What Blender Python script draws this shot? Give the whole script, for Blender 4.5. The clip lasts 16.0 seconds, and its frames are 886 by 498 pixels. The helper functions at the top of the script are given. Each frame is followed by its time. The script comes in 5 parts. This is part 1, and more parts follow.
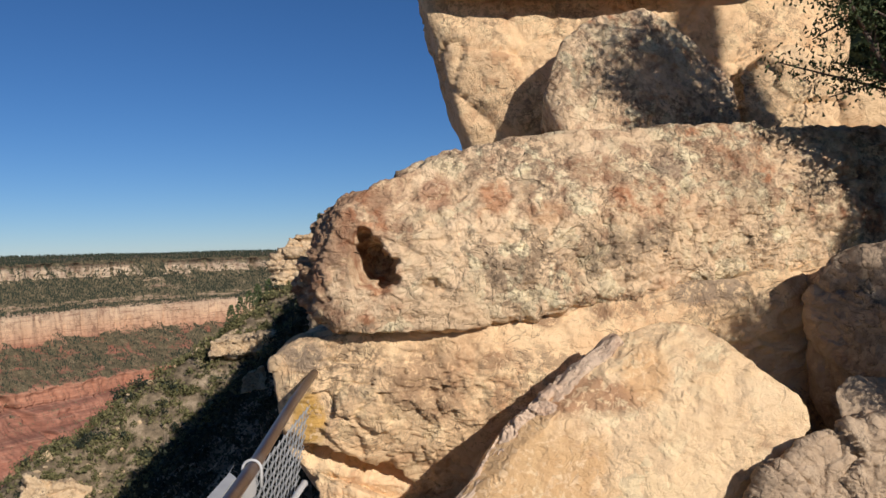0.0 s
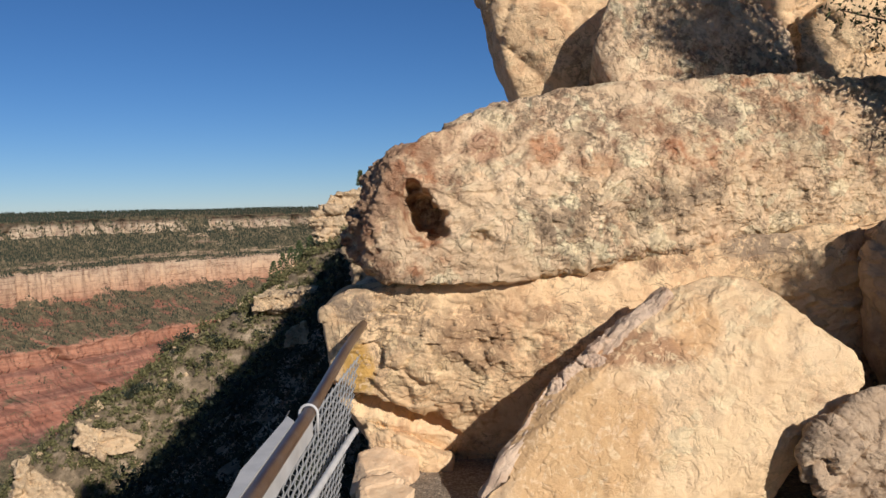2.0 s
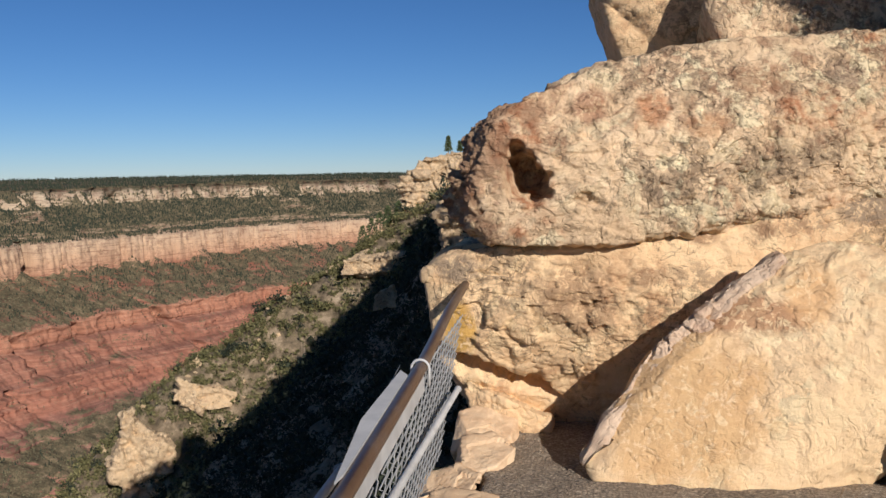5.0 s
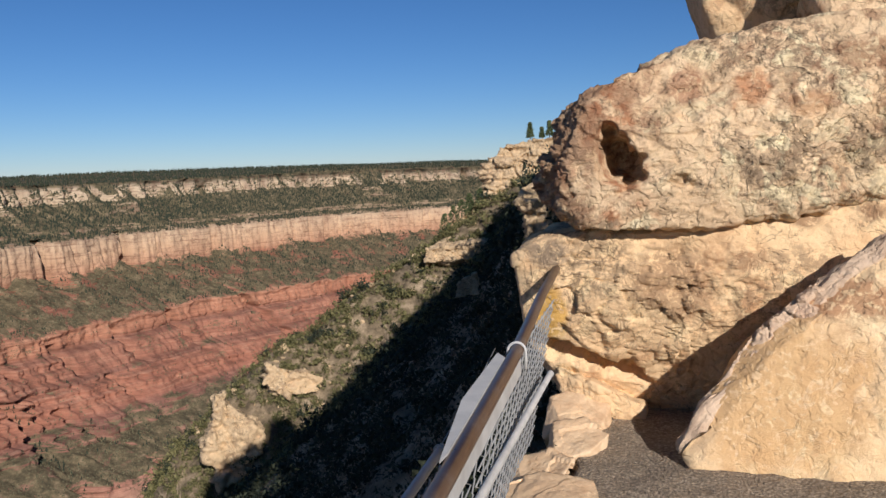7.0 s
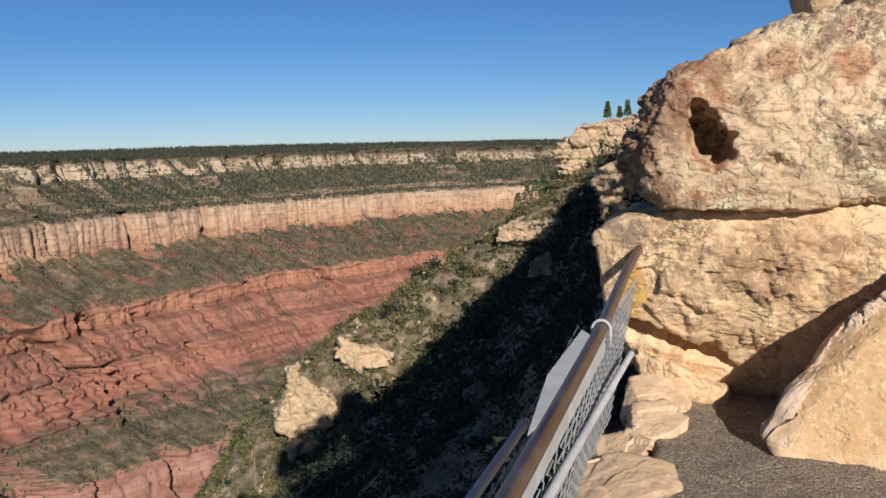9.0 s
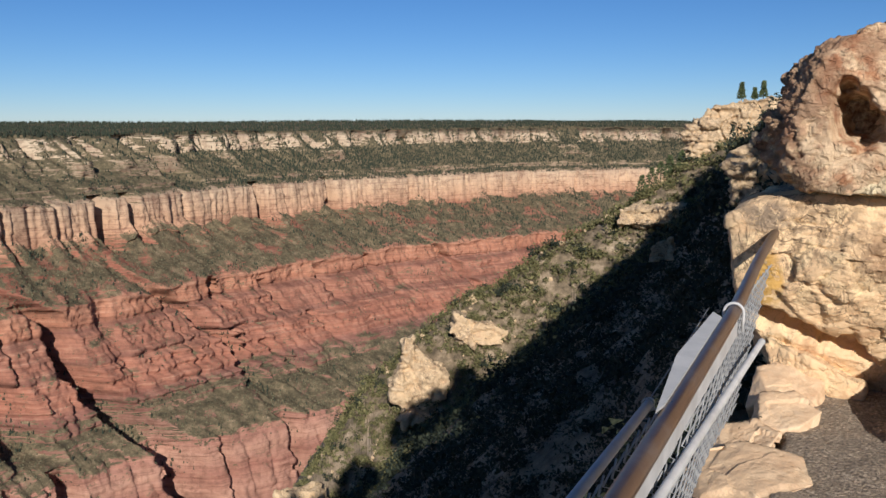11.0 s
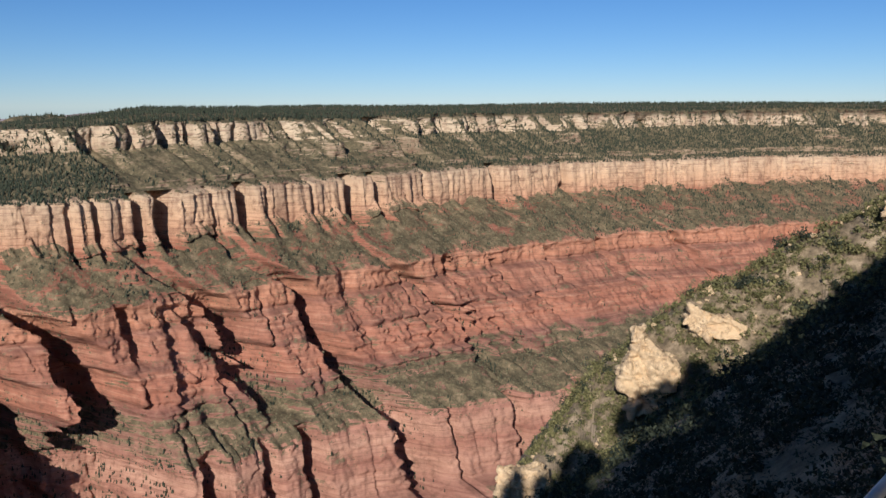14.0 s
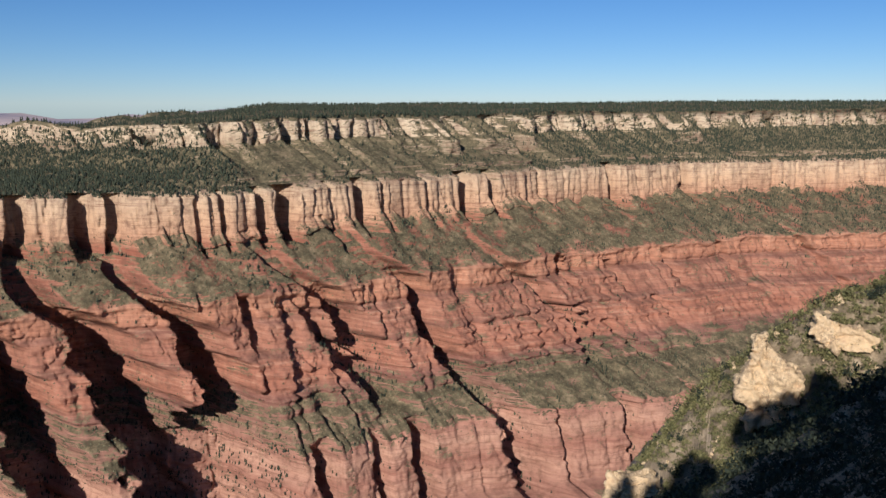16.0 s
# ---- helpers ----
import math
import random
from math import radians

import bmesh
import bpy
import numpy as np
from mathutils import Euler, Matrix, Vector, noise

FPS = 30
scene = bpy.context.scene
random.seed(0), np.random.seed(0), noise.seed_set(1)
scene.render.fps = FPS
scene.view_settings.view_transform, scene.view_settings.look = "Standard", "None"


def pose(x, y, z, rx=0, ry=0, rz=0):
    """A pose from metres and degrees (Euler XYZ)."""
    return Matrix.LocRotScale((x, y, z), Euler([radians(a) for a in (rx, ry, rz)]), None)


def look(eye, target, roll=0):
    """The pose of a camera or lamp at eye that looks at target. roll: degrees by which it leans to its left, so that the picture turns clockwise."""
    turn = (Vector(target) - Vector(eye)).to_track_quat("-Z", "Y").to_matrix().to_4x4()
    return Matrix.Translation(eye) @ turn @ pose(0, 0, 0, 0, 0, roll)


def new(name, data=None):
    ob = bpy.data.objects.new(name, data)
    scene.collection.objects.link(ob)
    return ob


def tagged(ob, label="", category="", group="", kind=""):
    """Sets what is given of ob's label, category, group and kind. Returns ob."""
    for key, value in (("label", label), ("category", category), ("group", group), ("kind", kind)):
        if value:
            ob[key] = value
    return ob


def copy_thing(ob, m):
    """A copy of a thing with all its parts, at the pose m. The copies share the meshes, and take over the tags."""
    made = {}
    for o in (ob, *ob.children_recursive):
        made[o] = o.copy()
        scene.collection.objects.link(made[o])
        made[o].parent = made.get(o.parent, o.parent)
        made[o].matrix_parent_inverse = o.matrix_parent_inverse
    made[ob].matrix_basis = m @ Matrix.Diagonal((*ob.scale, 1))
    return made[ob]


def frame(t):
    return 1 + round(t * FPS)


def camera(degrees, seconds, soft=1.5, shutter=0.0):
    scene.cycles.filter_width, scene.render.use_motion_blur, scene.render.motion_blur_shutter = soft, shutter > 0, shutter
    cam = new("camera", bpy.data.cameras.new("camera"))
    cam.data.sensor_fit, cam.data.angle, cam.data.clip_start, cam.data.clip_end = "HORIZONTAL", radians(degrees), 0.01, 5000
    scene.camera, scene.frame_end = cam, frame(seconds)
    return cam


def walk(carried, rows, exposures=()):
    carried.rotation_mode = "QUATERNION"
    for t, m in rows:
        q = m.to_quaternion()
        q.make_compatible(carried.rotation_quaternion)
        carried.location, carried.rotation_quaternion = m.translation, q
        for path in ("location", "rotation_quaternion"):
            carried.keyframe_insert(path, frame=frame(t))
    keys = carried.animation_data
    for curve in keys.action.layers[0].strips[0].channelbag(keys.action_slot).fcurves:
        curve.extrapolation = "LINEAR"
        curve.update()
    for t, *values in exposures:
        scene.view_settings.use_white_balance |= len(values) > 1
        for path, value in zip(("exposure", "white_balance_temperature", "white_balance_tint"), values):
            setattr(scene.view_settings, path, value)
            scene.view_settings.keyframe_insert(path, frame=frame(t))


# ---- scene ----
cam = camera(55.93, 16.0)
PATH = [
    (0, -0.000, 0.000, 1.600, -0.00, -0.13, -1.57),
    (0.5, -0.012, 0.000, 1.591, 0.60, -0.98, -1.45),
    (1, -0.024, 0.001, 1.583, 1.09, -1.78, -1.38),
    (1.5, -0.037, 0.002, 1.578, 1.71, -2.49, -1.33),
    (2, -0.049, -0.000, 1.574, 2.81, -2.98, -1.36),
    (2.5, -0.061, -0.004, 1.569, 4.38, -3.34, -1.34),
    (3, -0.075, -0.007, 1.563, 5.59, -3.74, -1.15),
    (3.5, -0.089, -0.009, 1.559, 6.38, -4.09, -1.07),
    (4, -0.105, -0.010, 1.556, 6.84, -4.45, -1.00),
    (6.5, -0.173, -0.014, 1.535, 13.19, -5.83, -1.76),
    (7, -0.184, -0.019, 1.532, 14.46, -5.87, -1.91),
    (7.5, -0.195, -0.024, 1.530, 15.56, -6.09, -1.89),
    (8, -0.207, -0.028, 1.528, 16.53, -6.31, -1.73),
    (8.5, -0.218, -0.032, 1.524, 17.93, -6.73, -1.49),
    (9, -0.227, -0.035, 1.519, 19.49, -7.20, -1.19),
    (11.5, -0.260, -0.058, 1.495, 30.55, -8.88, 0.06),
    (12, -0.264, -0.068, 1.495, 33.76, -9.12, -0.09),
    (12.5, -0.270, -0.078, 1.499, 36.65, -9.39, -0.19),
    (13, -0.280, -0.089, 1.507, 39.11, -9.63, -0.13),
    (13.5, -0.293, -0.100, 1.516, 41.34, -9.73, -0.15),
    (14, -0.308, -0.112, 1.528, 43.65, -9.76, -0.17),
    (14.5, -0.324, -0.124, 1.540, 45.50, -9.78, -0.11),
    (15, -0.342, -0.136, 1.553, 47.48, -9.78, -0.01),
    (15.5, -0.360, -0.148, 1.566, 49.42, -9.82, 0.02),
    (16, -0.379, -0.160, 1.579, 51.49, -9.91, 0.00),
]


def aim(x, y, z, yaw, pitch, roll):
    a, p = radians(yaw), radians(pitch)
    way = Vector((-math.sin(a) * math.cos(p), math.cos(a) * math.cos(p), math.sin(p)))
    return look((x, y, z), Vector((x, y, z)) + way, roll)


walk(cam, [(row[0], aim(*row[1:])) for row in PATH], [(0.0, -0.1, 6250, 16), (7.0, -0.02, 6200, 16), (11.5, 0.12, 6100, 15), (16.0, 0.17, 6100, 15)])


def sun_side():
    return Vector((0.49, -0.76, 0.42)).normalized()


# ---- light ----
SUN = sun_side()
world = bpy.data.worlds.new("sky")
scene.world = world
world.use_nodes = True
wn = world.node_tree.nodes
sky = wn.new("ShaderNodeTexSky")
sky.sky_type = "NISHITA"
sky.sun_disc = False
sky.sun_elevation = math.asin(SUN.z)
sky.sun_rotation = math.atan2(SUN.x, SUN.y)
sky.altitude = 2500
sky.air_density = 1.0
sky.dust_density = 0.1
sky.ozone_density = 6.0
wn["Background"].inputs["Strength"].default_value = 0.068
vivid = wn.new("ShaderNodeHueSaturation")
vivid.inputs["Saturation"].default_value = 1.1
world.node_tree.links.new(sky.outputs[0], vivid.inputs["Color"])
world.node_tree.links.new(vivid.outputs[0], wn["Background"].inputs["Color"])
sun_data = bpy.data.lights.new("sun", "SUN")
sun_data.energy, sun_data.angle, sun_data.color = 5.0, radians(0.53), (1.0, 0.94, 0.86)
sun = new("sun", sun_data)
sun.matrix_world = look(SUN * 50, (0, 0, 0))


# ---- noise in numpy ----
def lattice(ix, iy, iz, seed):
    h = (ix.astype(np.int64) * 374761393 + iy.astype(np.int64) * 668265263 + iz.astype(np.int64) * 2147483647 + seed * 1274126177) & 0xFFFFFFFF
    h = ((h ^ (h >> 13)) * 1274126177) & 0xFFFFFFFF
    h = ((h ^ (h >> 16)) * 2246822519) & 0xFFFFFFFF
    return ((h ^ (h >> 15)) & 0xFFFFFF) / float(0xFFFFFF) * 2 - 1


def vnoise(p, seed=0):
    """Value noise in [-1, 1] at the rows of p."""
    i = np.floor(p).astype(np.int64)
    u = p - i
    u = u * u * u * (u * (u * 6 - 15) + 10)
    total = 0
    for dx in (0, 1):
        for dy in (0, 1):
            for dz in (0, 1):
                w = (u[:, 0] if dx else 1 - u[:, 0]) * (u[:, 1] if dy else 1 - u[:, 1]) * (u[:, 2] if dz else 1 - u[:, 2])
                total = total + w * lattice(i[:, 0] + dx, i[:, 1] + dy, i[:, 2] + dz, seed)
    return total


def fbm(p, octaves=4, seed=0, gain=0.5, ridged=False):
    total, amp, norm = 0, 1.0, 0
    for o in range(octaves):
        n = vnoise(p * 2.0 ** o + 17.3 * o, seed + o)
        if ridged:
            n = 1 - 2 * np.abs(n)
        total, norm, amp = total + amp * n, norm + amp, amp * gain
    return total / norm


def cells(p, seed=0, flat=False):
    """Distance to the nearest and second nearest of scattered points, one in each unit cell, the way to the nearest and its cell."""
    i = np.floor(p).astype(np.int64)
    f1, f2 = np.full(len(p), 9.0), np.full(len(p), 9.0)
    way, home = np.zeros_like(p), np.zeros_like(i)
    for dx in (-1, 0, 1):
        for dy in (-1, 0, 1):
            for dz in ((0,) if flat else (-1, 0, 1)):
                c = i + (dx, dy, dz)
                q = p - np.stack([c[:, k] + 0.5 + 0.5 * lattice(c[:, 0], c[:, 1], c[:, 2], seed + 7 * k) for k in range(3)], 1)
                d = np.linalg.norm(q, axis=1)
                f2 = np.minimum(f2, np.maximum(f1, d))
                near = d < f1
                f1 = np.where(near, d, f1)
                way[near], home[near] = q[near], c[near]
    return f1, f2, way, home


def facets(p, size, seed):
    """Broken faces: each scattered piece stands at its own height and tilt."""
    f1, f2, way, home = cells(p / size, seed)
    h = [lattice(home[:, 0], home[:, 1], home[:, 2], seed + 31 + k) for k in range(4)]
    return 0.6 * h[0] + 0.8 * (way[:, 0] * h[1] + way[:, 1] * h[2] + way[:, 2] * h[3]), f2 - f1


def xyz(*cols):
    return np.stack(np.broadcast_arrays(*cols), -1).reshape(-1, 3).astype(float)


# ---- mesh helpers ----
def mesh_from(name, verts, faces, mat, smooth=True):
    me = bpy.data.meshes.new(name)
    verts, faces = np.asarray(verts, np.float32), np.asarray(faces, np.int32)
    me.vertices.add(len(verts))
    me.vertices.foreach_set("co", verts.ravel())
    k = faces.shape[1]
    me.loops.add(faces.size)
    me.loops.foreach_set("vertex_index", faces.ravel())
    me.polygons.add(len(faces))
    me.polygons.foreach_set("loop_start", np.arange(0, faces.size, k, dtype=np.int32))
    me.polygons.foreach_set("use_smooth", np.full(len(faces), smooth))
    me.materials.append(mat)
    me.update(calc_edges=True)
    me.validate()
    return me


def grid_faces(nu, nv):
    a = (np.arange(nu - 1)[:, None] * nv + np.arange(nv - 1)[None, :]).ravel()
    return np.stack([a, a + nv, a + nv + 1, a + 1], 1)


def part(name, bm, material, parent, label=""):
    me = bpy.data.meshes.new(name)
    bm.to_mesh(me)
    bm.free()
    me.materials.append(material)
    ob = new(name, me)
    ob.parent = parent
    if label:
        ob["label"] = label
    return ob


def tube(bm, points, radius, sides=12, caps=True):
    """A round bar along the points; radius is one number or one per point."""
    pts = [Vector(p) for p in points]
    rad = radius if hasattr(radius, "__len__") else [radius] * len(pts)
    rings, side = [], None
    for i, p in enumerate(pts):
        d = (pts[min(i + 1, len(pts) - 1)] - pts[max(i - 1, 0)]).normalized()
        if side is None:
            side = d.cross(Vector((0, 0, 1)) if abs(d.z) < 0.9 else Vector((1, 0, 0))).normalized()
        side = (side - d * side.dot(d)).normalized()
        up = d.cross(side)
        rings.append([bm.verts.new(p + float(rad[i]) * (math.cos(a) * side + math.sin(a) * up)) for a in [2 * math.pi * k / sides for k in range(sides)]])
    for r, q in zip(rings, rings[1:]):
        for k in range(sides):
            bm.faces.new((r[k], r[(k + 1) % sides], q[(k + 1) % sides], q[k])).smooth = True
    if caps:
        bm.faces.new(rings[0][::-1])
        bm.faces.new(rings[-1])


def hull_planes(points):
    bm = bmesh.new()
    for p in points:
        bm.verts.new(p)
    out = bmesh.ops.convex_hull(bm, input=bm.verts)
    c = Vector(np.mean(points, axis=0))
    rows = []
    for f in bm.faces:
        f.normal_update()
        n = f.normal if f.normal.dot(f.calc_center_median() - c) > 0 else -f.normal
        rows.append((n.x, n.y, n.z, n.dot(f.calc_center_median() - c)))
    bm.free()
    return np.array(c), np.array(rows)


def ball(level):
    bm = bmesh.new()
    bmesh.ops.create_icosphere(bm, subdivisions=level, radius=1)
    v = np.array([w.co[:] for w in bm.verts])
    f = np.array([[w.index for w in g.verts] for g in bm.faces])
    bm.free()
    return v, f


BALLS = {}


def rock(name, points, mat, level=6, sharp=20, rough=0.03, scale=1.6, fine=0.01, seed=1, dents=(), layers=0.0, chip=0.0, clasts=0.0, clast_size=0.09, sides=(0, 0), flakes=0.0, broken=(), scabs=(), groove=0.5, beds=()):
    """A weathered block round the convex hull of the points. dents: (x, y, z, radius, depth); clasts: knobs standing out of the face;
    flakes: broken-off shallow steps; layers: proud and worn-back beds; chip: coarse facets."""
    if level not in BALLS:
        BALLS[level] = ball(level)
    u, f = BALLS[level]
    pts = np.array(points, float)
    c, pl = hull_planes(points)
    half = (pts.max(0) - pts.min(0)) / 2
    d = u * half
    d /= np.linalg.norm(d, axis=1)[:, None]
    k = np.maximum(d @ pl[:, :3].T, 0) / pl[None, :, 3]
    top = k.max(1)
    r = 1 / (top * (((k / top[:, None]) ** sharp).sum(1)) ** (0.55 / sharp))
    p = c + d * r[:, None]
    tri = p[f]
    fn = np.cross(tri[:, 1] - tri[:, 0], tri[:, 2] - tri[:, 0])
    n = np.zeros_like(p)
    for j in range(3):
        np.add.at(n, f[:, j], fn)
    n /= np.linalg.norm(n, axis=1)[:, None] + 1e-12
    size = float(np.median(half))
    q = p + 0.06 * size * np.stack([fbm(p * 2 / size, 2, seed + 40 + j) for j in range(3)], 1)
    off = rough * fbm(q * scale / size, 3, seed)
    off = off + fine * fbm(q * 6 * scale / size, 4, seed + 9, gain=0.6)
    if chip:
        f1, f2, _, _ = cells(q * 1.5 * scale / size, seed + 21)
        off = off + chip * (lattice(*(np.floor(f1 * 6)[:, None] + np.zeros((1, 3))).T, seed) * 0.25 - np.minimum(f1, 1)) + chip * 0.5
    if flakes:
        for o, s0 in ((0, 3.0), (1, 6.5)):
            w = fbm(q * (1, 1, 1.5) * s0 * scale / 2, 3, seed + 50 + o)
            edge = np.clip((w - 0.08) / 0.05, 0, 1) + 0.8 * np.clip((w - 0.26) / 0.03, 0, 1) + 0.6 * np.clip((-w - 0.2) / 0.03, 0, 1)
            off = off - flakes * edge * (1.0 if o == 0 else 0.45) * np.clip(0.45 + 1.8 * fbm(q * 1.1, 2, seed + 58), 0.05, 1.3)
    for size_b, deep in broken:
        h, gap = facets(q, size_b, seed + 90)
        off = off + deep * h - groove * deep * np.exp(-gap * 16)
    if clasts:
        mask = np.clip(0.5 + 1.3 * fbm(q * 1.7, 2, seed + 61), 0.15, 1)
        if sides[0]:
            mask = np.maximum(mask, np.clip((sides[1] - p[:, 0]) / 0.3, 0, 1) * 2.2)
        for size_b, deep in ((clast_size, 1.0), (clast_size * 0.45, 0.5)):
            h, gap = facets(q, size_b, seed + 60)
            off = off + deep * clasts * mask * (1.25 * h - 0.3 * np.exp(-gap * 10))
    if layers:
        zz = p[:, 2] + 0.15 * size * fbm(p * 0.8 / size, 2, seed + 5)
        off = off + layers * vnoise(xyz(p[:, 0] * 0.3 / size, p[:, 1] * 0.3 / size, zz * 5 / size), seed + 3) + 0.5 * layers * vnoise(xyz(p[:, 0] * 0.6 / size, p[:, 1] * 0.6 / size, zz * 14 / size), seed + 4)
    for x, z, rx, rz, size_b, deep in scabs:
        inside = np.exp(-(((p[:, 0] - x) / rx) ** 2 + ((p[:, 2] - z) / rz) ** 2) ** 2)
        h, gap = facets(q, size_b, seed + 70)
        off = off + inside * deep * (1.3 * h - 0.25 * np.exp(-gap * 12))
    for thick, deep in beds:
        v = (p[:, 2] + 0.25 * thick * fbm(p * 0.5 / thick, 2, seed + 6)) / thick
        k = np.floor(v)
        jut = lattice(k, np.floor(0.2 * p[:, 0] / thick + 0.3 * vnoise(p / thick, seed + 8)), 0 * k, seed + 7)
        off = off + deep * jut * np.clip(5 * np.minimum(v - k, 1 - v + k), 0, 1)
    sunk = np.zeros(len(p))
    for x, y, z, rad, dep in dents:
        w = np.linalg.norm(p - (x, y, z), axis=1) / rad * (1 + 0.6 * fbm(p * 9, 3, seed + 77))
        sunk = np.maximum(sunk, dep * np.exp(-w ** 9))
    off = off - sunk
    p = p + n * off[:, None]
    me = mesh_from(name, p, f, mat)
    return new(name, me)


# ---- materials ----
def mat_new(name):
    m = bpy.data.materials.new(name)
    m.use_nodes = True
    t = m.node_tree
    return m, t.nodes, t.links, t.nodes["Principled BSDF"]


def ramp(nodes, stops, interp="LINEAR"):
    r = nodes.new("ShaderNodeValToRGB")
    r.color_ramp.interpolation = interp
    e = r.color_ramp.elements
    while len(e) < len(stops):
        e.new(0.5)
    for el, (pos, col) in zip(e, stops):
        el.position, el.color = pos, (*col, 1)
    return r


def noise_node(nodes, links, coord, scale, detail=5, rough=0.55, distortion=0.0):
    n = nodes.new("ShaderNodeTexNoise")
    n.inputs["Scale"].default_value, n.inputs["Detail"].default_value = scale, detail
    n.inputs["Roughness"].default_value, n.inputs["Distortion"].default_value = rough, distortion
    links.new(coord, n.inputs["Vector"])
    return n.outputs["Fac"]


def mixed(nodes, links, fac, a, b, blend="MIX"):
    m = nodes.new("ShaderNodeMix")
    m.data_type, m.blend_type = "RGBA", blend
    for key, v in ((0, fac), (6, a), (7, b)):
        if hasattr(v, "is_linked") or hasattr(v, "links"):
            links.new(v, m.inputs[key])
        else:
            m.inputs[key].default_value = (*v, 1) if key else v
    return m.outputs[2]


def maprange(nodes, links, v, a, b, c=0.0, d=1.0):
    m = nodes.new("ShaderNodeMapRange")
    links.new(v, m.inputs[0])
    for i, q in enumerate((a, b, c, d)):
        m.inputs[i + 1].default_value = q
    return m.outputs[0]


def math_node(nodes, links, op, a, b=0.0):
    m = nodes.new("ShaderNodeMath")
    m.operation = op
    for i, v in enumerate((a, b)):
        if hasattr(v, "links"):
            links.new(v, m.inputs[i])
        else:
            m.inputs[i].default_value = v
    return m.outputs[0]


def bump(nodes, links, bsdf, height, strength, distance):
    b = nodes.new("ShaderNodeBump")
    b.inputs["Strength"].default_value, b.inputs["Distance"].default_value = strength, distance
    links.new(height, b.inputs["Height"])
    links.new(b.outputs[0], bsdf.inputs["Normal"])


def stone(name, light, mid, dark, stain=(0.30, 0.13, 0.07), stains=0.5, lichen=0.4, grain=1.0, bumps=0.6, mosaic=0.5, varnish=None, curls=0.4, scabs=()):
    """Limestone: pale ground, a mosaic of paler and browner grains, clotted dark lichen, rusty stains and a chipped, pitted relief."""
    m, n, l, b = mat_new(name)
    co = n.new("ShaderNodeTexCoord").outputs["Object"]
    big = noise_node(n, l, co, 1.3 * grain, 4, 0.6)
    base = ramp(n, [(0.3, mid), (0.62, light)])
    l.new(big, base.inputs[0])
    warp = n.new("ShaderNodeTexNoise")
    warp.inputs["Scale"].default_value, warp.inputs["Detail"].default_value = 9 * grain, 3
    l.new(co, warp.inputs["Vector"])
    shift = n.new("ShaderNodeVectorMath")
    shift.operation = "MULTIPLY_ADD"
    l.new(warp.outputs["Color"], shift.inputs[0])
    shift.inputs[1].default_value = (0.12 / grain,) * 3
    l.new(co, shift.inputs[2])
    cell = n.new("ShaderNodeTexVoronoi")
    cell.inputs["Scale"].default_value = 11 * grain
    l.new(shift.outputs[0], cell.inputs["Vector"])
    tone = n.new("ShaderNodeSeparateColor")
    l.new(cell.outputs["Color"], tone.inputs[0])
    where = maprange(n, l, noise_node(n, l, co, 1.9 * grain, 3, 0.6), 0.38, 0.58)
    med = noise_node(n, l, co, 7 * grain, 8, 0.68, 0.6)
    base2 = mixed(n, l, maprange(n, l, med, 0.42, 0.62), base.outputs[0], mid)
    brown = tuple(0.55 * v + 0.45 * w for v, w in zip(mid, dark))
    pale = tuple(min(0.85, 1.15 * v) for v in light)
    base2 = mixed(n, l, math_node(n, l, "MULTIPLY", where, maprange(n, l, tone.outputs[0], 0.62, 0.95, 0, mosaic)), base2, brown)
    base2 = mixed(n, l, math_node(n, l, "MULTIPLY", where, maprange(n, l, tone.outputs[1], 0.55, 0.8, 0, mosaic)), base2, pale)
    rust = math_node(n, l, "MULTIPLY", maprange(n, l, noise_node(n, l, co, 2.1 * grain, 4, 0.6), 0.52, 0.62), maprange(n, l, noise_node(n, l, co, 9 * grain, 6, 0.7), 0.45, 0.6, 0, stains))
    c3 = mixed(n, l, rust, base2, stain)
    lic = math_node(n, l, "MULTIPLY", maprange(n, l, noise_node(n, l, co, 1.9 * grain, 4, 0.65, 0.4), 0.49, 0.57), maprange(n, l, noise_node(n, l, co, 20 * grain, 6, 0.75), 0.48, 0.54, 0, lichen))
    c4 = mixed(n, l, lic, c3, dark)
    # flakes with crisp broken edges and thin dark lines in the cracks between them
    relief = 0.0
    for size, low, high, amount in ((5.0, 0.43, 0.575, 1.0), (14, 0.41, 0.60, 0.4)):
        curl = noise_node(n, l, co, size * grain, 4, 0.55, 0.9)
        for at in (low, high):
            edge = maprange(n, l, math_node(n, l, "ABSOLUTE", math_node(n, l, "SUBTRACT", curl, at)), 0.002, 0.012 if size < 10 else 0.022, 1.0, 0.0)
            c4 = mixed(n, l, math_node(n, l, "MULTIPLY", math_node(n, l, "MULTIPLY", edge, maprange(n, l, where, 0, 1, 0.03, 1)), curls * amount), c4, tuple(0.75 * v for v in dark))
            relief = math_node(n, l, "ADD", math_node(n, l, "MULTIPLY", maprange(n, l, curl, at - 0.008, at + 0.008), amount), relief)
    relief = math_node(n, l, "MULTIPLY", relief, maprange(n, l, where, 0, 1, 0.12, 1.0))
    if scabs:
        sepc = n.new("ShaderNodeSeparateXYZ")
        l.new(co, sepc.inputs[0])
        torn, flaky = noise_node(n, l, co, 5, 5, 0.65), noise_node(n, l, co, 16, 7, 0.7, 1.5)
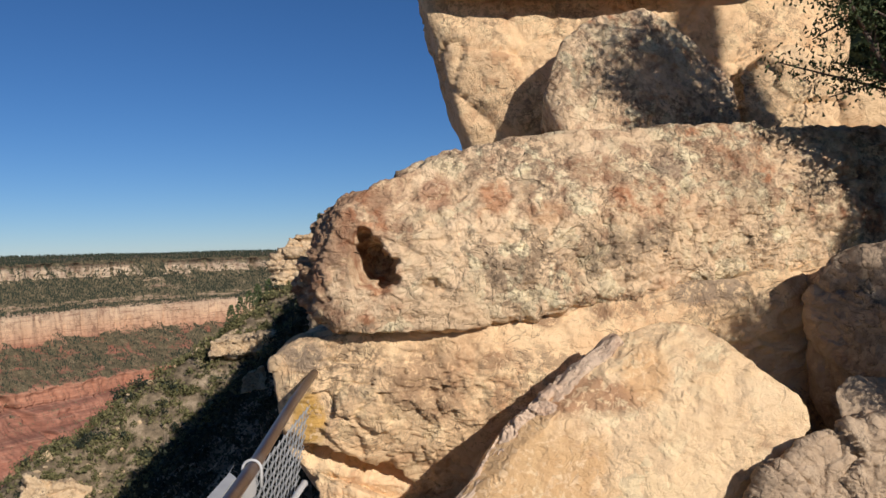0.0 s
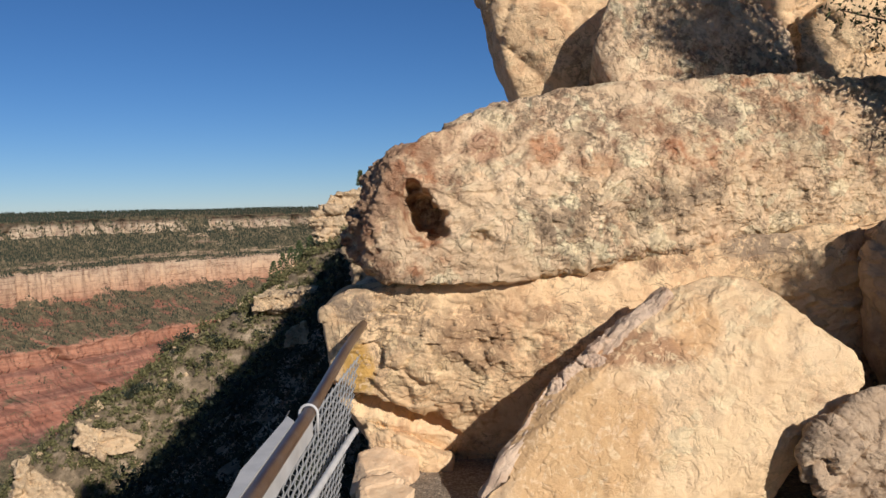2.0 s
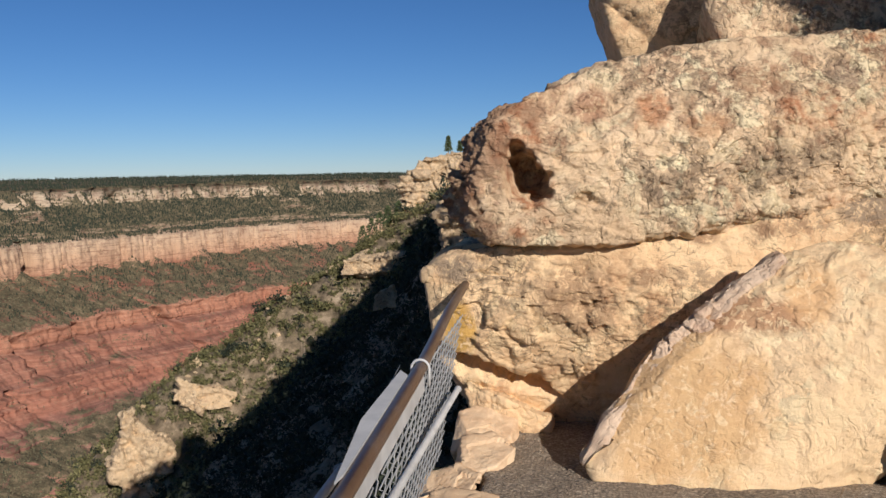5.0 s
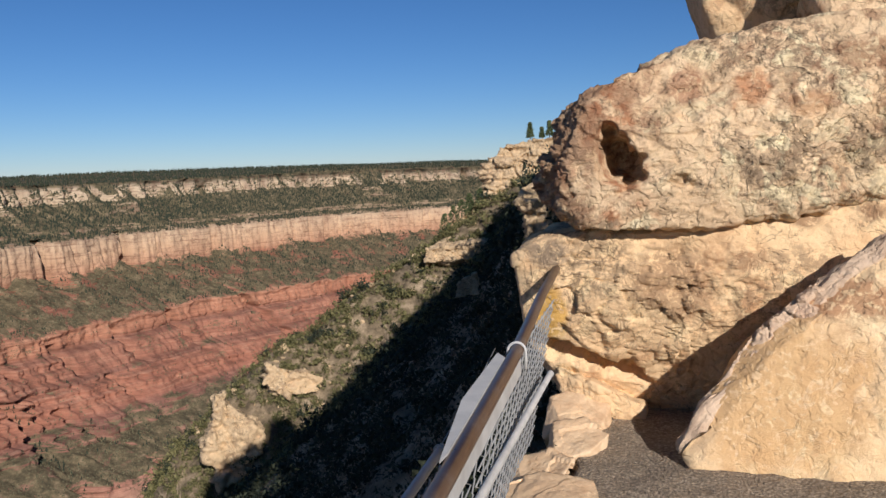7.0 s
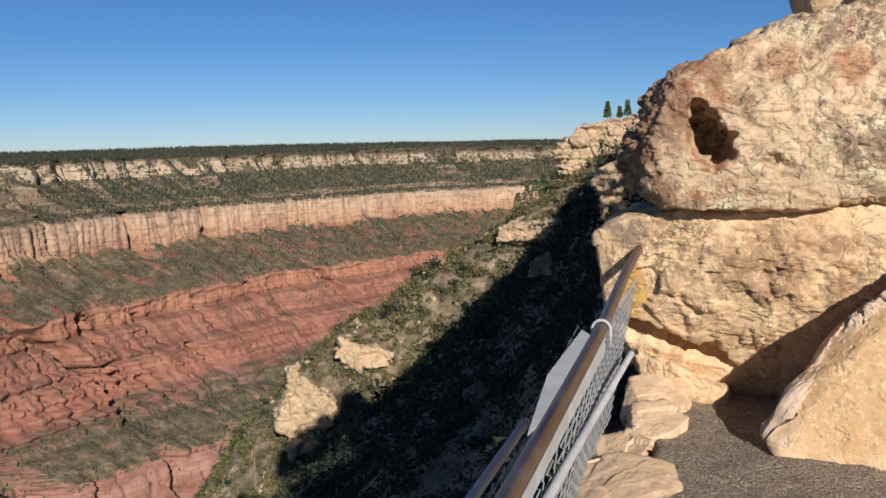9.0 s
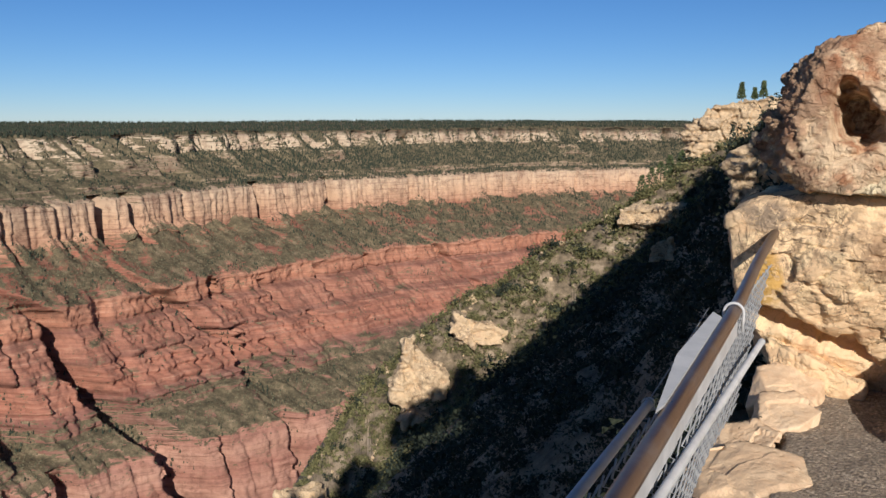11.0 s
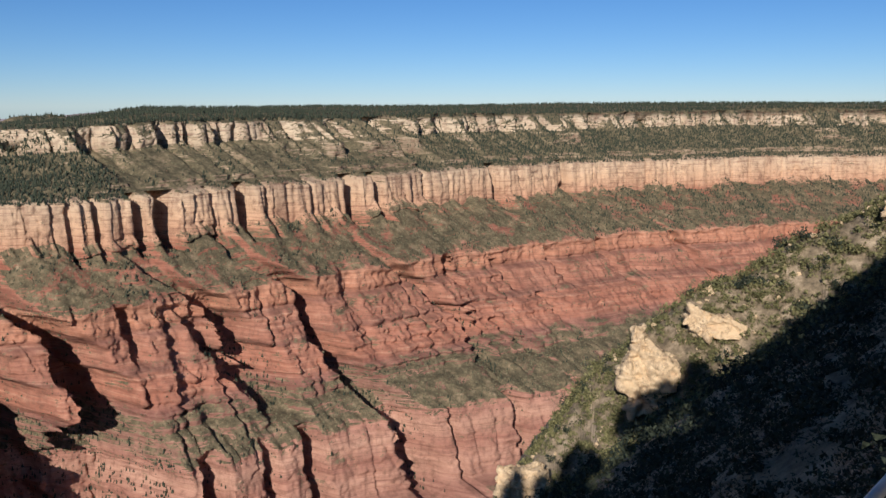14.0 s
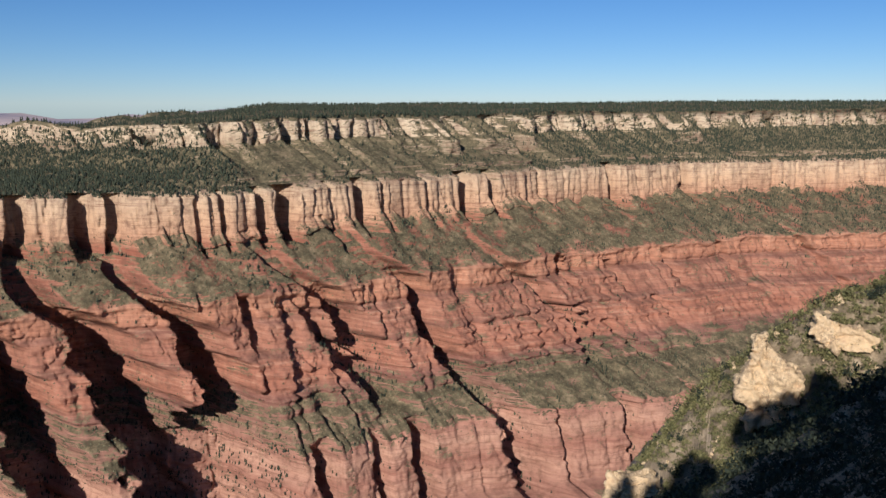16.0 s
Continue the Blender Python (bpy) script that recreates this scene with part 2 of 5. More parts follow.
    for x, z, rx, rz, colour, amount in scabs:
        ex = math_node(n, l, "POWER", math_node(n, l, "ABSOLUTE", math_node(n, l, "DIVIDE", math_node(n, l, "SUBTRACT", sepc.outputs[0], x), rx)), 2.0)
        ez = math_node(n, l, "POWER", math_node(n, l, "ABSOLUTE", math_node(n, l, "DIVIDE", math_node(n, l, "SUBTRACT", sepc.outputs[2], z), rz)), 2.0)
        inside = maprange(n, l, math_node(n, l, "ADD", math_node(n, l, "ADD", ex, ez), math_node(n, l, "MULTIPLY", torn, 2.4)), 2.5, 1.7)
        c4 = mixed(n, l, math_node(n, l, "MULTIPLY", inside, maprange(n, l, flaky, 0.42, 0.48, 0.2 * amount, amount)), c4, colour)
    if varnish:
        sep = n.new("ShaderNodeSeparateXYZ")
        l.new(co, sep.inputs[0])
        end = math_node(n, l, "ADD", maprange(n, l, sep.outputs[0], varnish[0], varnish[1], 0.34, 0.0), math_node(n, l, "ADD", maprange(n, l, sep.outputs[2], 1.35, 1.75, -0.14, 0.06), noise_node(n, l, co, 8, 6, 0.7)))
        c4 = mixed(n, l, maprange(n, l, end, 0.56, 0.70, 0, 0.6), c4, (0.24, 0.10, 0.05))
    fine = noise_node(n, l, co, 34 * grain, 8, 0.7)
    pits = maprange(n, l, noise_node(n, l, co, 13 * grain, 4, 0.6, 0.8), 0.36, 0.46)
    h = math_node(n, l, "ADD", math_node(n, l, "MULTIPLY", med, 1.0), math_node(n, l, "MULTIPLY", fine, 0.45))
    h = math_node(n, l, "ADD", h, math_node(n, l, "MULTIPLY", pits, 0.35))
    h = math_node(n, l, "ADD", h, math_node(n, l, "MULTIPLY", relief, 0.9 * curls))
    h = math_node(n, l, "SUBTRACT", h, math_node(n, l, "MULTIPLY", math_node(n, l, "MULTIPLY", where, cell.outputs["Distance"]), 0.9 * mosaic))
    l.new(c4, b.inputs["Base Color"])
    b.inputs["Roughness"].default_value = 0.92
    b.inputs["Specular IOR Level"].default_value = 0.2
    bump(n, l, b, h, bumps, 0.03 / grain)
    return m


M_BOULDER = stone("pitted_limestone", (0.88, 0.66, 0.40), (0.70, 0.495, 0.285), (0.15, 0.105, 0.065), stain=(0.42, 0.16, 0.065), stains=0.8, lichen=0.62, bumps=1.0, mosaic=0.6, varnish=(-0.75, -0.1), curls=0.4,
                  scabs=[(0.29, 1.86, 0.09, 0.10, (0.47, 0.18, 0.07), 0.6), (-0.04, 1.88, 0.09, 0.09, (0.40, 0.20, 0.11), 0.7), (0.56, 1.77, 0.12, 0.07, (0.50, 0.24, 0.10), 0.5), (0.85, 2.02, 0.14, 0.10, (0.38, 0.20, 0.10), 0.6),
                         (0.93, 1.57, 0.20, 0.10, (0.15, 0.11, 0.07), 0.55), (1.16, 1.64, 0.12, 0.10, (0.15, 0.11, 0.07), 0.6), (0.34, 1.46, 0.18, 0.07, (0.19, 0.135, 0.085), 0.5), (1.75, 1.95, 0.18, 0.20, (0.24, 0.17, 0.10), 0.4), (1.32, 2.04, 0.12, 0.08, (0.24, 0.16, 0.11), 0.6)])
RUST, GREY = (0.21, 0.115, 0.06), (0.24, 0.18, 0.12)
M_PALE = stone("smooth_limestone", (0.83, 0.60, 0.335), (0.73, 0.50, 0.268), (0.17, 0.115, 0.07), stain=(0.44, 0.22, 0.10), stains=0.6, lichen=0.5, bumps=0.55, mosaic=0.35, curls=0.6,
               scabs=[(-0.10, 0.86, 0.24, 0.22, RUST, 0.6), (-0.76, 0.66, 0.09, 0.17, (0.50, 0.29, 0.06), 0.85), (-0.78, 1.02, 0.15, 0.08, GREY, 0.8), (0.26, 0.98, 0.12, 0.05, RUST, 0.6), (0.55, 1.20, 0.10, 0.06, RUST, 0.7), (0.87, 1.22, 0.07, 0.05, RUST, 0.7), (1.5, 1.32, 0.24, 0.09, GREY, 0.75)])
M_SLAB = stone("broken_limestone", (0.86, 0.63, 0.365), (0.80, 0.57, 0.31), (0.28, 0.19, 0.12), stain=(0.42, 0.22, 0.10), stains=0.55, lichen=0.3, bumps=0.65, mosaic=0.45, curls=0.15,
               scabs=[(0.35, 0.42, 0.46, 0.36, (0.62, 0.38, 0.17), 0.8), (0.72, 0.84, 0.26, 0.09, (0.36, 0.17, 0.08), 0.75), (0.98, 0.95, 0.12, 0.16, (0.62, 0.36, 0.16), 0.7)])
M_RIND = stone("weathered_rind", (0.74, 0.56, 0.38), (0.60, 0.43, 0.285), (0.24, 0.17, 0.12), stains=0.4, lichen=0.3, bumps=0.7, mosaic=0.4, curls=0.3)
M_STONE = stone("split_limestone", (0.80, 0.60, 0.37), (0.68, 0.47, 0.275), (0.28, 0.19, 0.12), stain=(0.42, 0.22, 0.10), stains=0.5, lichen=0.15, bumps=0.3, mosaic=0.2, curls=0.12)
M_CRAG = stone("crag_limestone", (0.70, 0.53, 0.315), (0.57, 0.405, 0.228), (0.20, 0.15, 0.10), stains=0.3, lichen=0.3, grain=0.12, bumps=0.8, curls=0.6)
# the limestone again in darker tones: the shade on these rocks is in the colour
M_SHADY = stone("shade_toned_limestone", (0.52, 0.39, 0.25), (0.37, 0.265, 0.165), (0.10, 0.08, 0.055), stains=0.3, lichen=0.4, curls=0.6)


def make_asphalt():
    m, n, l, b = mat_new("gritty_asphalt")
    co = n.new("ShaderNodeTexCoord").outputs["Object"]
    g = noise_node(n, l, co, 55, 5, 0.85)
    v = n.new("ShaderNodeTexVoronoi")
    v.inputs["Scale"].default_value = 62
    l.new(co, v.inputs["Vector"])
    tone = n.new("ShaderNodeSeparateColor")
    l.new(v.outputs["Color"], tone.inputs[0])
    chips = ramp(n, [(0.1, (0.20, 0.155, 0.105)), (0.5, (0.42, 0.335, 0.225)), (0.95, (0.66, 0.53, 0.37))])
    l.new(tone.outputs[0], chips.inputs[0])
    gaps = mixed(n, l, maprange(n, l, v.outputs["Distance"], 0.42, 0.7, 0, 0.85), chips.outputs[0], (0.10, 0.08, 0.055))
    r = ramp(n, [(0.36, (0.16, 0.125, 0.085)), (0.5, (0.41, 0.325, 0.22)), (0.64, (0.68, 0.54, 0.38))])
    l.new(g, r.inputs[0])
    c = mixed(n, l, 0.45, gaps, r.outputs[0])
    dust = maprange(n, l, noise_node(n, l, co, 2.2, 4), 0.42, 0.7, 0, 0.4)
    l.new(mixed(n, l, dust, c, (0.44, 0.335, 0.22)), b.inputs["Base Color"])
    b.inputs["Roughness"].default_value = 0.95
    bump(n, l, b, math_node(n, l, "SUBTRACT", math_node(n, l, "MULTIPLY", g, 0.7), math_node(n, l, "MULTIPLY", v.outputs["Distance"], 0.7)), 1.0, 0.03)
    return m


M_ASPHALT = make_asphalt()


def make_metal(name, cols, rough, metallic, scale):
    m, n, l, b = mat_new(name)
    co = n.new("ShaderNodeTexCoord").outputs["Object"]
    f = noise_node(n, l, co, scale, 6, 0.65)
    r = ramp(n, cols)
    l.new(f, r.inputs[0])
    l.new(r.outputs[0], b.inputs["Base Color"])
    b.inputs["Metallic"].default_value = metallic
    l.new(maprange(n, l, f, 0.3, 0.7, rough - 0.1, rough + 0.15), b.inputs["Roughness"])
    bump(n, l, b, noise_node(n, l, co, scale * 12, 4), 0.15, 0.002)
    return m


M_RAIL = make_metal("worn_brown_pipe", [(0.3, (0.11, 0.065, 0.045)), (0.5, (0.17, 0.118, 0.092)), (0.68, (0.25, 0.21, 0.185))], 0.36, 0.7, 5)
M_GALV = make_metal("galvanised_steel", [(0.3, (0.44, 0.44, 0.41)), (0.7, (0.62, 0.615, 0.57))], 0.65, 0.08, 9)
M_WIRE = make_metal("galvanised_wire", [(0.3, (0.27, 0.275, 0.255)), (0.7, (0.43, 0.43, 0.40))], 0.55, 0.2, 9)


def strata():
    """The far canyon wall: beds coloured by their height, scrub and red soil on the gentle slopes."""
    m, n, l, b = mat_new("canyon_strata")
    geo = n.new("ShaderNodeNewGeometry")
    sep, sepn = n.new("ShaderNodeSeparateXYZ"), n.new("ShaderNodeSeparateXYZ")
    l.new(geo.outputs["Position"], sep.inputs[0])
    l.new(geo.outputs["True Normal"], sepn.inputs[0])
    pos = geo.outputs["Position"]
    wob = math_node(n, l, "MULTIPLY", math_node(n, l, "SUBTRACT", noise_node(n, l, pos, 0.012, 4), 0.5), 11)
    z = math_node(n, l, "ADD", sep.outputs[2], wob)
    beds = ramp(n, [(0, (0.245, 0.121, 0.0889)), (0.14, (0.314, 0.157, 0.108)), (0.19, (0.454, 0.252, 0.168)), (0.23, (0.349, 0.165, 0.112)), (0.27, (0.472, 0.27, 0.178)), (0.305, (0.384, 0.191, 0.131)), (0.33, (0.277, 0.151, 0.103)), (0.4, (0.247, 0.116, 0.0842)),
                    (0.425, (0.356, 0.151, 0.0918)), (0.475, (0.376, 0.166, 0.103)), (0.482, (0.217, 0.105, 0.0734)), (0.496, (0.326, 0.143, 0.0896)), (0.538, (0.366, 0.166, 0.103)), (0.548, (0.238, 0.111, 0.0756)), (0.565, (0.406, 0.181, 0.103)), (0.6, (0.445, 0.221, 0.13)), (0.612, (0.297, 0.126, 0.081)), (0.7, (0.326, 0.126, 0.0756)),
                    (0.722, (0.50, 0.285, 0.165)), (0.76, (0.57, 0.375, 0.22)), (0.80, (0.55, 0.40, 0.25)), (0.83, (0.30, 0.23, 0.145)),
                    (0.895, (0.30, 0.235, 0.15)), (0.915, (0.56, 0.44, 0.285)), (0.955, (0.56, 0.455, 0.305)), (0.972, (0.04, 0.042, 0.026))])
    l.new(maprange(n, l, z, -1000, 0), beds.inputs[0])
    # thin level bands of lighter and darker beds
    sq = n.new("ShaderNodeMapping")
    sq.inputs["Scale"].default_value = (0.008, 0.008, 0.22)
    l.new(pos, sq.inputs[0])
    bands = noise_node(n, l, sq.outputs[0], 1.0, 5, 0.7)
    c1 = mixed(n, l, maprange(n, l, bands, 0.53, 0.72, 0, 0.5), beds.outputs[0], (0.58, 0.35, 0.22))
    c1 = mixed(n, l, maprange(n, l, bands, 0.48, 0.32, 0, 0.7), c1, (0.17, 0.075, 0.05))
    # streaks down the cliffs
    st = n.new("ShaderNodeMapping")
    st.inputs["Scale"].default_value = (0.09, 0.09, 0.007)
    l.new(pos, st.inputs[0])
    streak = noise_node(n, l, st.outputs[0], 1.0, 5, 0.65)
    c2 = mixed(n, l, maprange(n, l, streak, 0.52, 0.72, 0, 0.5), c1, (0.21, 0.115, 0.075))
    # mottled blocks and stains
    mott = noise_node(n, l, pos, 0.05, 6, 0.7)
    c2 = mixed(n, l, maprange(n, l, mott, 0.5, 0.66, 0, 0.6), c2, (0.17, 0.09, 0.058))
    c2 = mixed(n, l, maprange(n, l, mott, 0.46, 0.3, 0, 0.25), c2, (0.52, 0.32, 0.20))
    wide = noise_node(n, l, pos, 0.007, 3, 0.6)
    c2 = mixed(n, l, maprange(n, l, wide, 0.40, 0.62, 0.0, 0.5), c2, mixed(n, l, 1.0, c2, (0.66, 0.60, 0.60), "MULTIPLY"))
    # scrub, scree and bare red soil on the gentle slopes
    speck = noise_node(n, l, pos, 0.11, 6, 0.75)
    patch = noise_node(n, l, pos, 0.016, 5, 0.6, 0.5)
    green = ramp(n, [(0.38, (0.05, 0.047, 0.028)), (0.5, (0.12, 0.10, 0.055)), (0.58, (0.195, 0.152, 0.085)), (0.66, (0.34, 0.25, 0.15))])
    clumps = noise_node(n, l, pos, 0.035, 4, 0.6)
    l.new(math_node(n, l, "ADD", math_node(n, l, "MULTIPLY", speck, 0.5), math_node(n, l, "MULTIPLY", clumps, 0.5)), green.inputs[0])
    flat = maprange(n, l, math_node(n, l, "ADD", sepn.outputs[2], math_node(n, l, "MULTIPLY", speck, 0.3)), 0.36, 0.56)
    shale = math_node(n, l, "MULTIPLY", maprange(n, l, z, -410, -385), maprange(n, l, z, -262, -285))
    upper = maprange(n, l, z, -190, -175)
    bench = math_node(n, l, "MULTIPLY", maprange(n, l, z, -702, -690), maprange(n, l, z, -585, -625))
    zone = math_node(n, l, "ADD", math_node(n, l, "MULTIPLY", shale, 0.205), math_node(n, l, "ADD", math_node(n, l, "MULTIPLY", upper, 0.32), math_node(n, l, "MULTIPLY", bench, 0.26)))
    fac = math_node(n, l, "ADD", math_node(n, l, "ADD", patch, math_node(n, l, "MULTIPLY", speck, 0.35)), zone)
    veg = math_node(n, l, "MULTIPLY", flat, maprange(n, l, fac, 0.76, 0.84, 0, 0.95))
    l.new(mixed(n, l, veg, c2, green.outputs[0]), b.inputs["Base Color"])
    b.inputs["Roughness"].default_value = 0.95
    b.inputs["Specular IOR Level"].default_value = 0.1
    bump(n, l, b, math_node(n, l, "ADD", speck, math_node(n, l, "MULTIPLY", bands, 0.35)), 0.5, 5.0)
    return m


M_STRATA = strata()


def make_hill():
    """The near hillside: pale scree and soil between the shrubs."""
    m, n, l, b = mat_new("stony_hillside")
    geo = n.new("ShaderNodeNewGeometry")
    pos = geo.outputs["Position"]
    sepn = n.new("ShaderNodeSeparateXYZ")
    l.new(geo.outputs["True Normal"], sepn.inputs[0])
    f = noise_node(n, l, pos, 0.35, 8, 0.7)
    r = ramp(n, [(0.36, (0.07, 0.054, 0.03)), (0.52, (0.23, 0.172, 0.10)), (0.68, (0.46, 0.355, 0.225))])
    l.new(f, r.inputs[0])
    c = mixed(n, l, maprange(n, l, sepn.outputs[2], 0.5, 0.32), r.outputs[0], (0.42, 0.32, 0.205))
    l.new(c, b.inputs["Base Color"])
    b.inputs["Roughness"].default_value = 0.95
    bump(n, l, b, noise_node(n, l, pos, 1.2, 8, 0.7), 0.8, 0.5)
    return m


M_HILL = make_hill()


def make_leaf(name, dark, light):
    m, n, l, b = mat_new(name)
    geo = n.new("ShaderNodeNewGeometry")
    r = ramp(n, [(0.0, dark), (1.0, light)])
    l.new(geo.outputs["Random Per Island"], r.inputs[0])
    l.new(r.outputs[0], b.inputs["Base Color"])
    b.inputs["Roughness"].default_value = 0.8
    b.inputs["Specular IOR Level"].default_value = 0.2
    return m


M_FAR_TREES = make_leaf("conifer_green", (0.022, 0.03, 0.02), (0.05, 0.058, 0.032))
M_SCRUB = make_leaf("scrub_olive", (0.05, 0.05, 0.028), (0.17, 0.15, 0.08))
M_SHRUB = make_leaf("shrub_green", (0.07, 0.072, 0.028), (0.22, 0.198, 0.082))
M_JUNIPER = make_leaf("juniper_green", (0.04, 0.06, 0.025), (0.11, 0.13, 0.05))
M_BARK = stone("juniper_bark", (0.20, 0.15, 0.11), (0.12, 0.09, 0.065), (0.05, 0.04, 0.03), grain=4)


# ---- the far canyon wall ----
RIM = [(-1890, 60), (-1880, 150), (-1850, 350), (-1810, 500), (-1715, 640), (-1690, 780), (-1690, 1000), (-1700, 1300), (-1690, 1800), (-1630, 2280), (-1450, 2700), (-1230, 3140), (-900, 3500), (-400, 3760)]
# long ravines: half width at head and foot, depth, then their course as (bed, place along the wall)
RAVINES = [(20, 80, 240, (11, 60), (17, 130), (24, 200)), (20, 80, 240, (11, 200), (17, 280), (24, 340)),
           (22, 112, 330, (10.6, 345), (13.5, 405), (17, 462), (20.3, 520), (24, 560)), (18, 84, 270, (10.6, 505), (13.3, 580), (17.6, 640), (20, 640), (24, 600)),
           (25, 24, 78, (12.7, 848), (15.8, 872), (18.4, 930)), (22, 42, 112, (11.0, 790), (13.4, 916), (17.6, 968), (19.3, 962)),
           (26, 44, 110, (11.0, 1000), (13.3, 1124), (17.0, 1128), (19.0, 1172), (20.8, 1202), (23.2, 1206)), (18, 30, 74, (11.2, 1340), (14.2, 1470), (17.6, 1530), (19.3, 1490)),
           (22, 30, 45, (11.4, 2420), (14, 2530), (19, 2620))]
# short notches of the red cliffs: place, half width, depth, first and last bed
NOTCHES = [(716, 13, 44, 13, 16), (1590, 15, 48, 13, 15.6), (1758, 12, 40, 13.6, 16), (1960, 14, 44, 13.4, 16.4), (1562, 9, 34, 16.4, 18.4), (1630, 12, 40, 17.4, 19.2), (1830, 12, 34, 16.2, 18.4), (2190, 18, 40, 13, 17)]
CLEFTS = [(684, 18, 62), (763, 20, 70), (885, 13, 56), (981, 20, 74), (1285, 8, 30), (1445, 20, 66), (1650, 16, 56), (1860, 18, 40), (2080, 18, 40)]
ALCOVES = [(70, 40, 60), (250, 40, 60), (370, 26, 60), (485, 32, 75), (545, 22, 55), (697, 9, 24), (744, 12, 30), (833, 17, 48), (897, 32, 80), (1011, 8, 17), (1104, 26, 66), (1162, 8, 18), (1300, 9, 16), (1437, 29, 70), (1518, 22, 58),
           (1700, 8, 14), (1994, 28, 68), (2295, 21, 52), (2600, 18, 20)]
GAPS = [(880, 40, 60), (1045, 16, 44), (1110, 13, 40), (1178, 15, 44), (1380, 55, 50), (1770, 75, 110), (1990, 34, 50), (2150, 20, 44), (2250, 30, 50)]


def wall_profile(back, low, red):
    """Stations of the wall from plateau to gorge: outward offset, height, gully, flute."""
    return [(-1500 - back, -6, 0.1, 0), (-800 - back, -12, 0.1, 0), (-380 - back, -20, 0.3, 0), (-235 - back, -30, 0.9, 0.4), (-205 - back * 0.9, -40, 1, 1),
            (-196 - back * 0.9, -90, 1, 1), (-116 - back * 0.5, -132, 1, 0.5), (-46 - back * 0.1, -160, 0.8, 0.6), (-42, -174, 0.8, 0.9), (-8, -186, 0.8, 0.8),
            (0, -192, 0.85, 1), (8, -280, 0.85, 1), (10 + 70 * low, -345, 1.0, 0.3), (10 + 128 * low, -396, 1.0, 0.5), (14 + 128 * low, -446, 1.0, 0.8), (15 + 128 * low + 14 * red, -462, 1, 0.4),
            (18 + 128 * low + 36 * red, -510, 1, 0.7), (19 + 128 * low + 50 * red, -526, 1, 0.4), (23 + 128 * low + 74 * red, -586, 1, 0.7), (26 + 128 * low + 118 * red, -640, 1, 0.3), (28 + 128 * low + 165 * red, -690, 1, 0.5),
            (36 + 128 * low + 170 * red, -770, 1, 0.8), (46 + 128 * low + 175 * red, -850, 1, 0.8), (120 + 128 * low + 220 * red, -900, 1, 0.2), (1100, -985, 0.6, 0.1)]


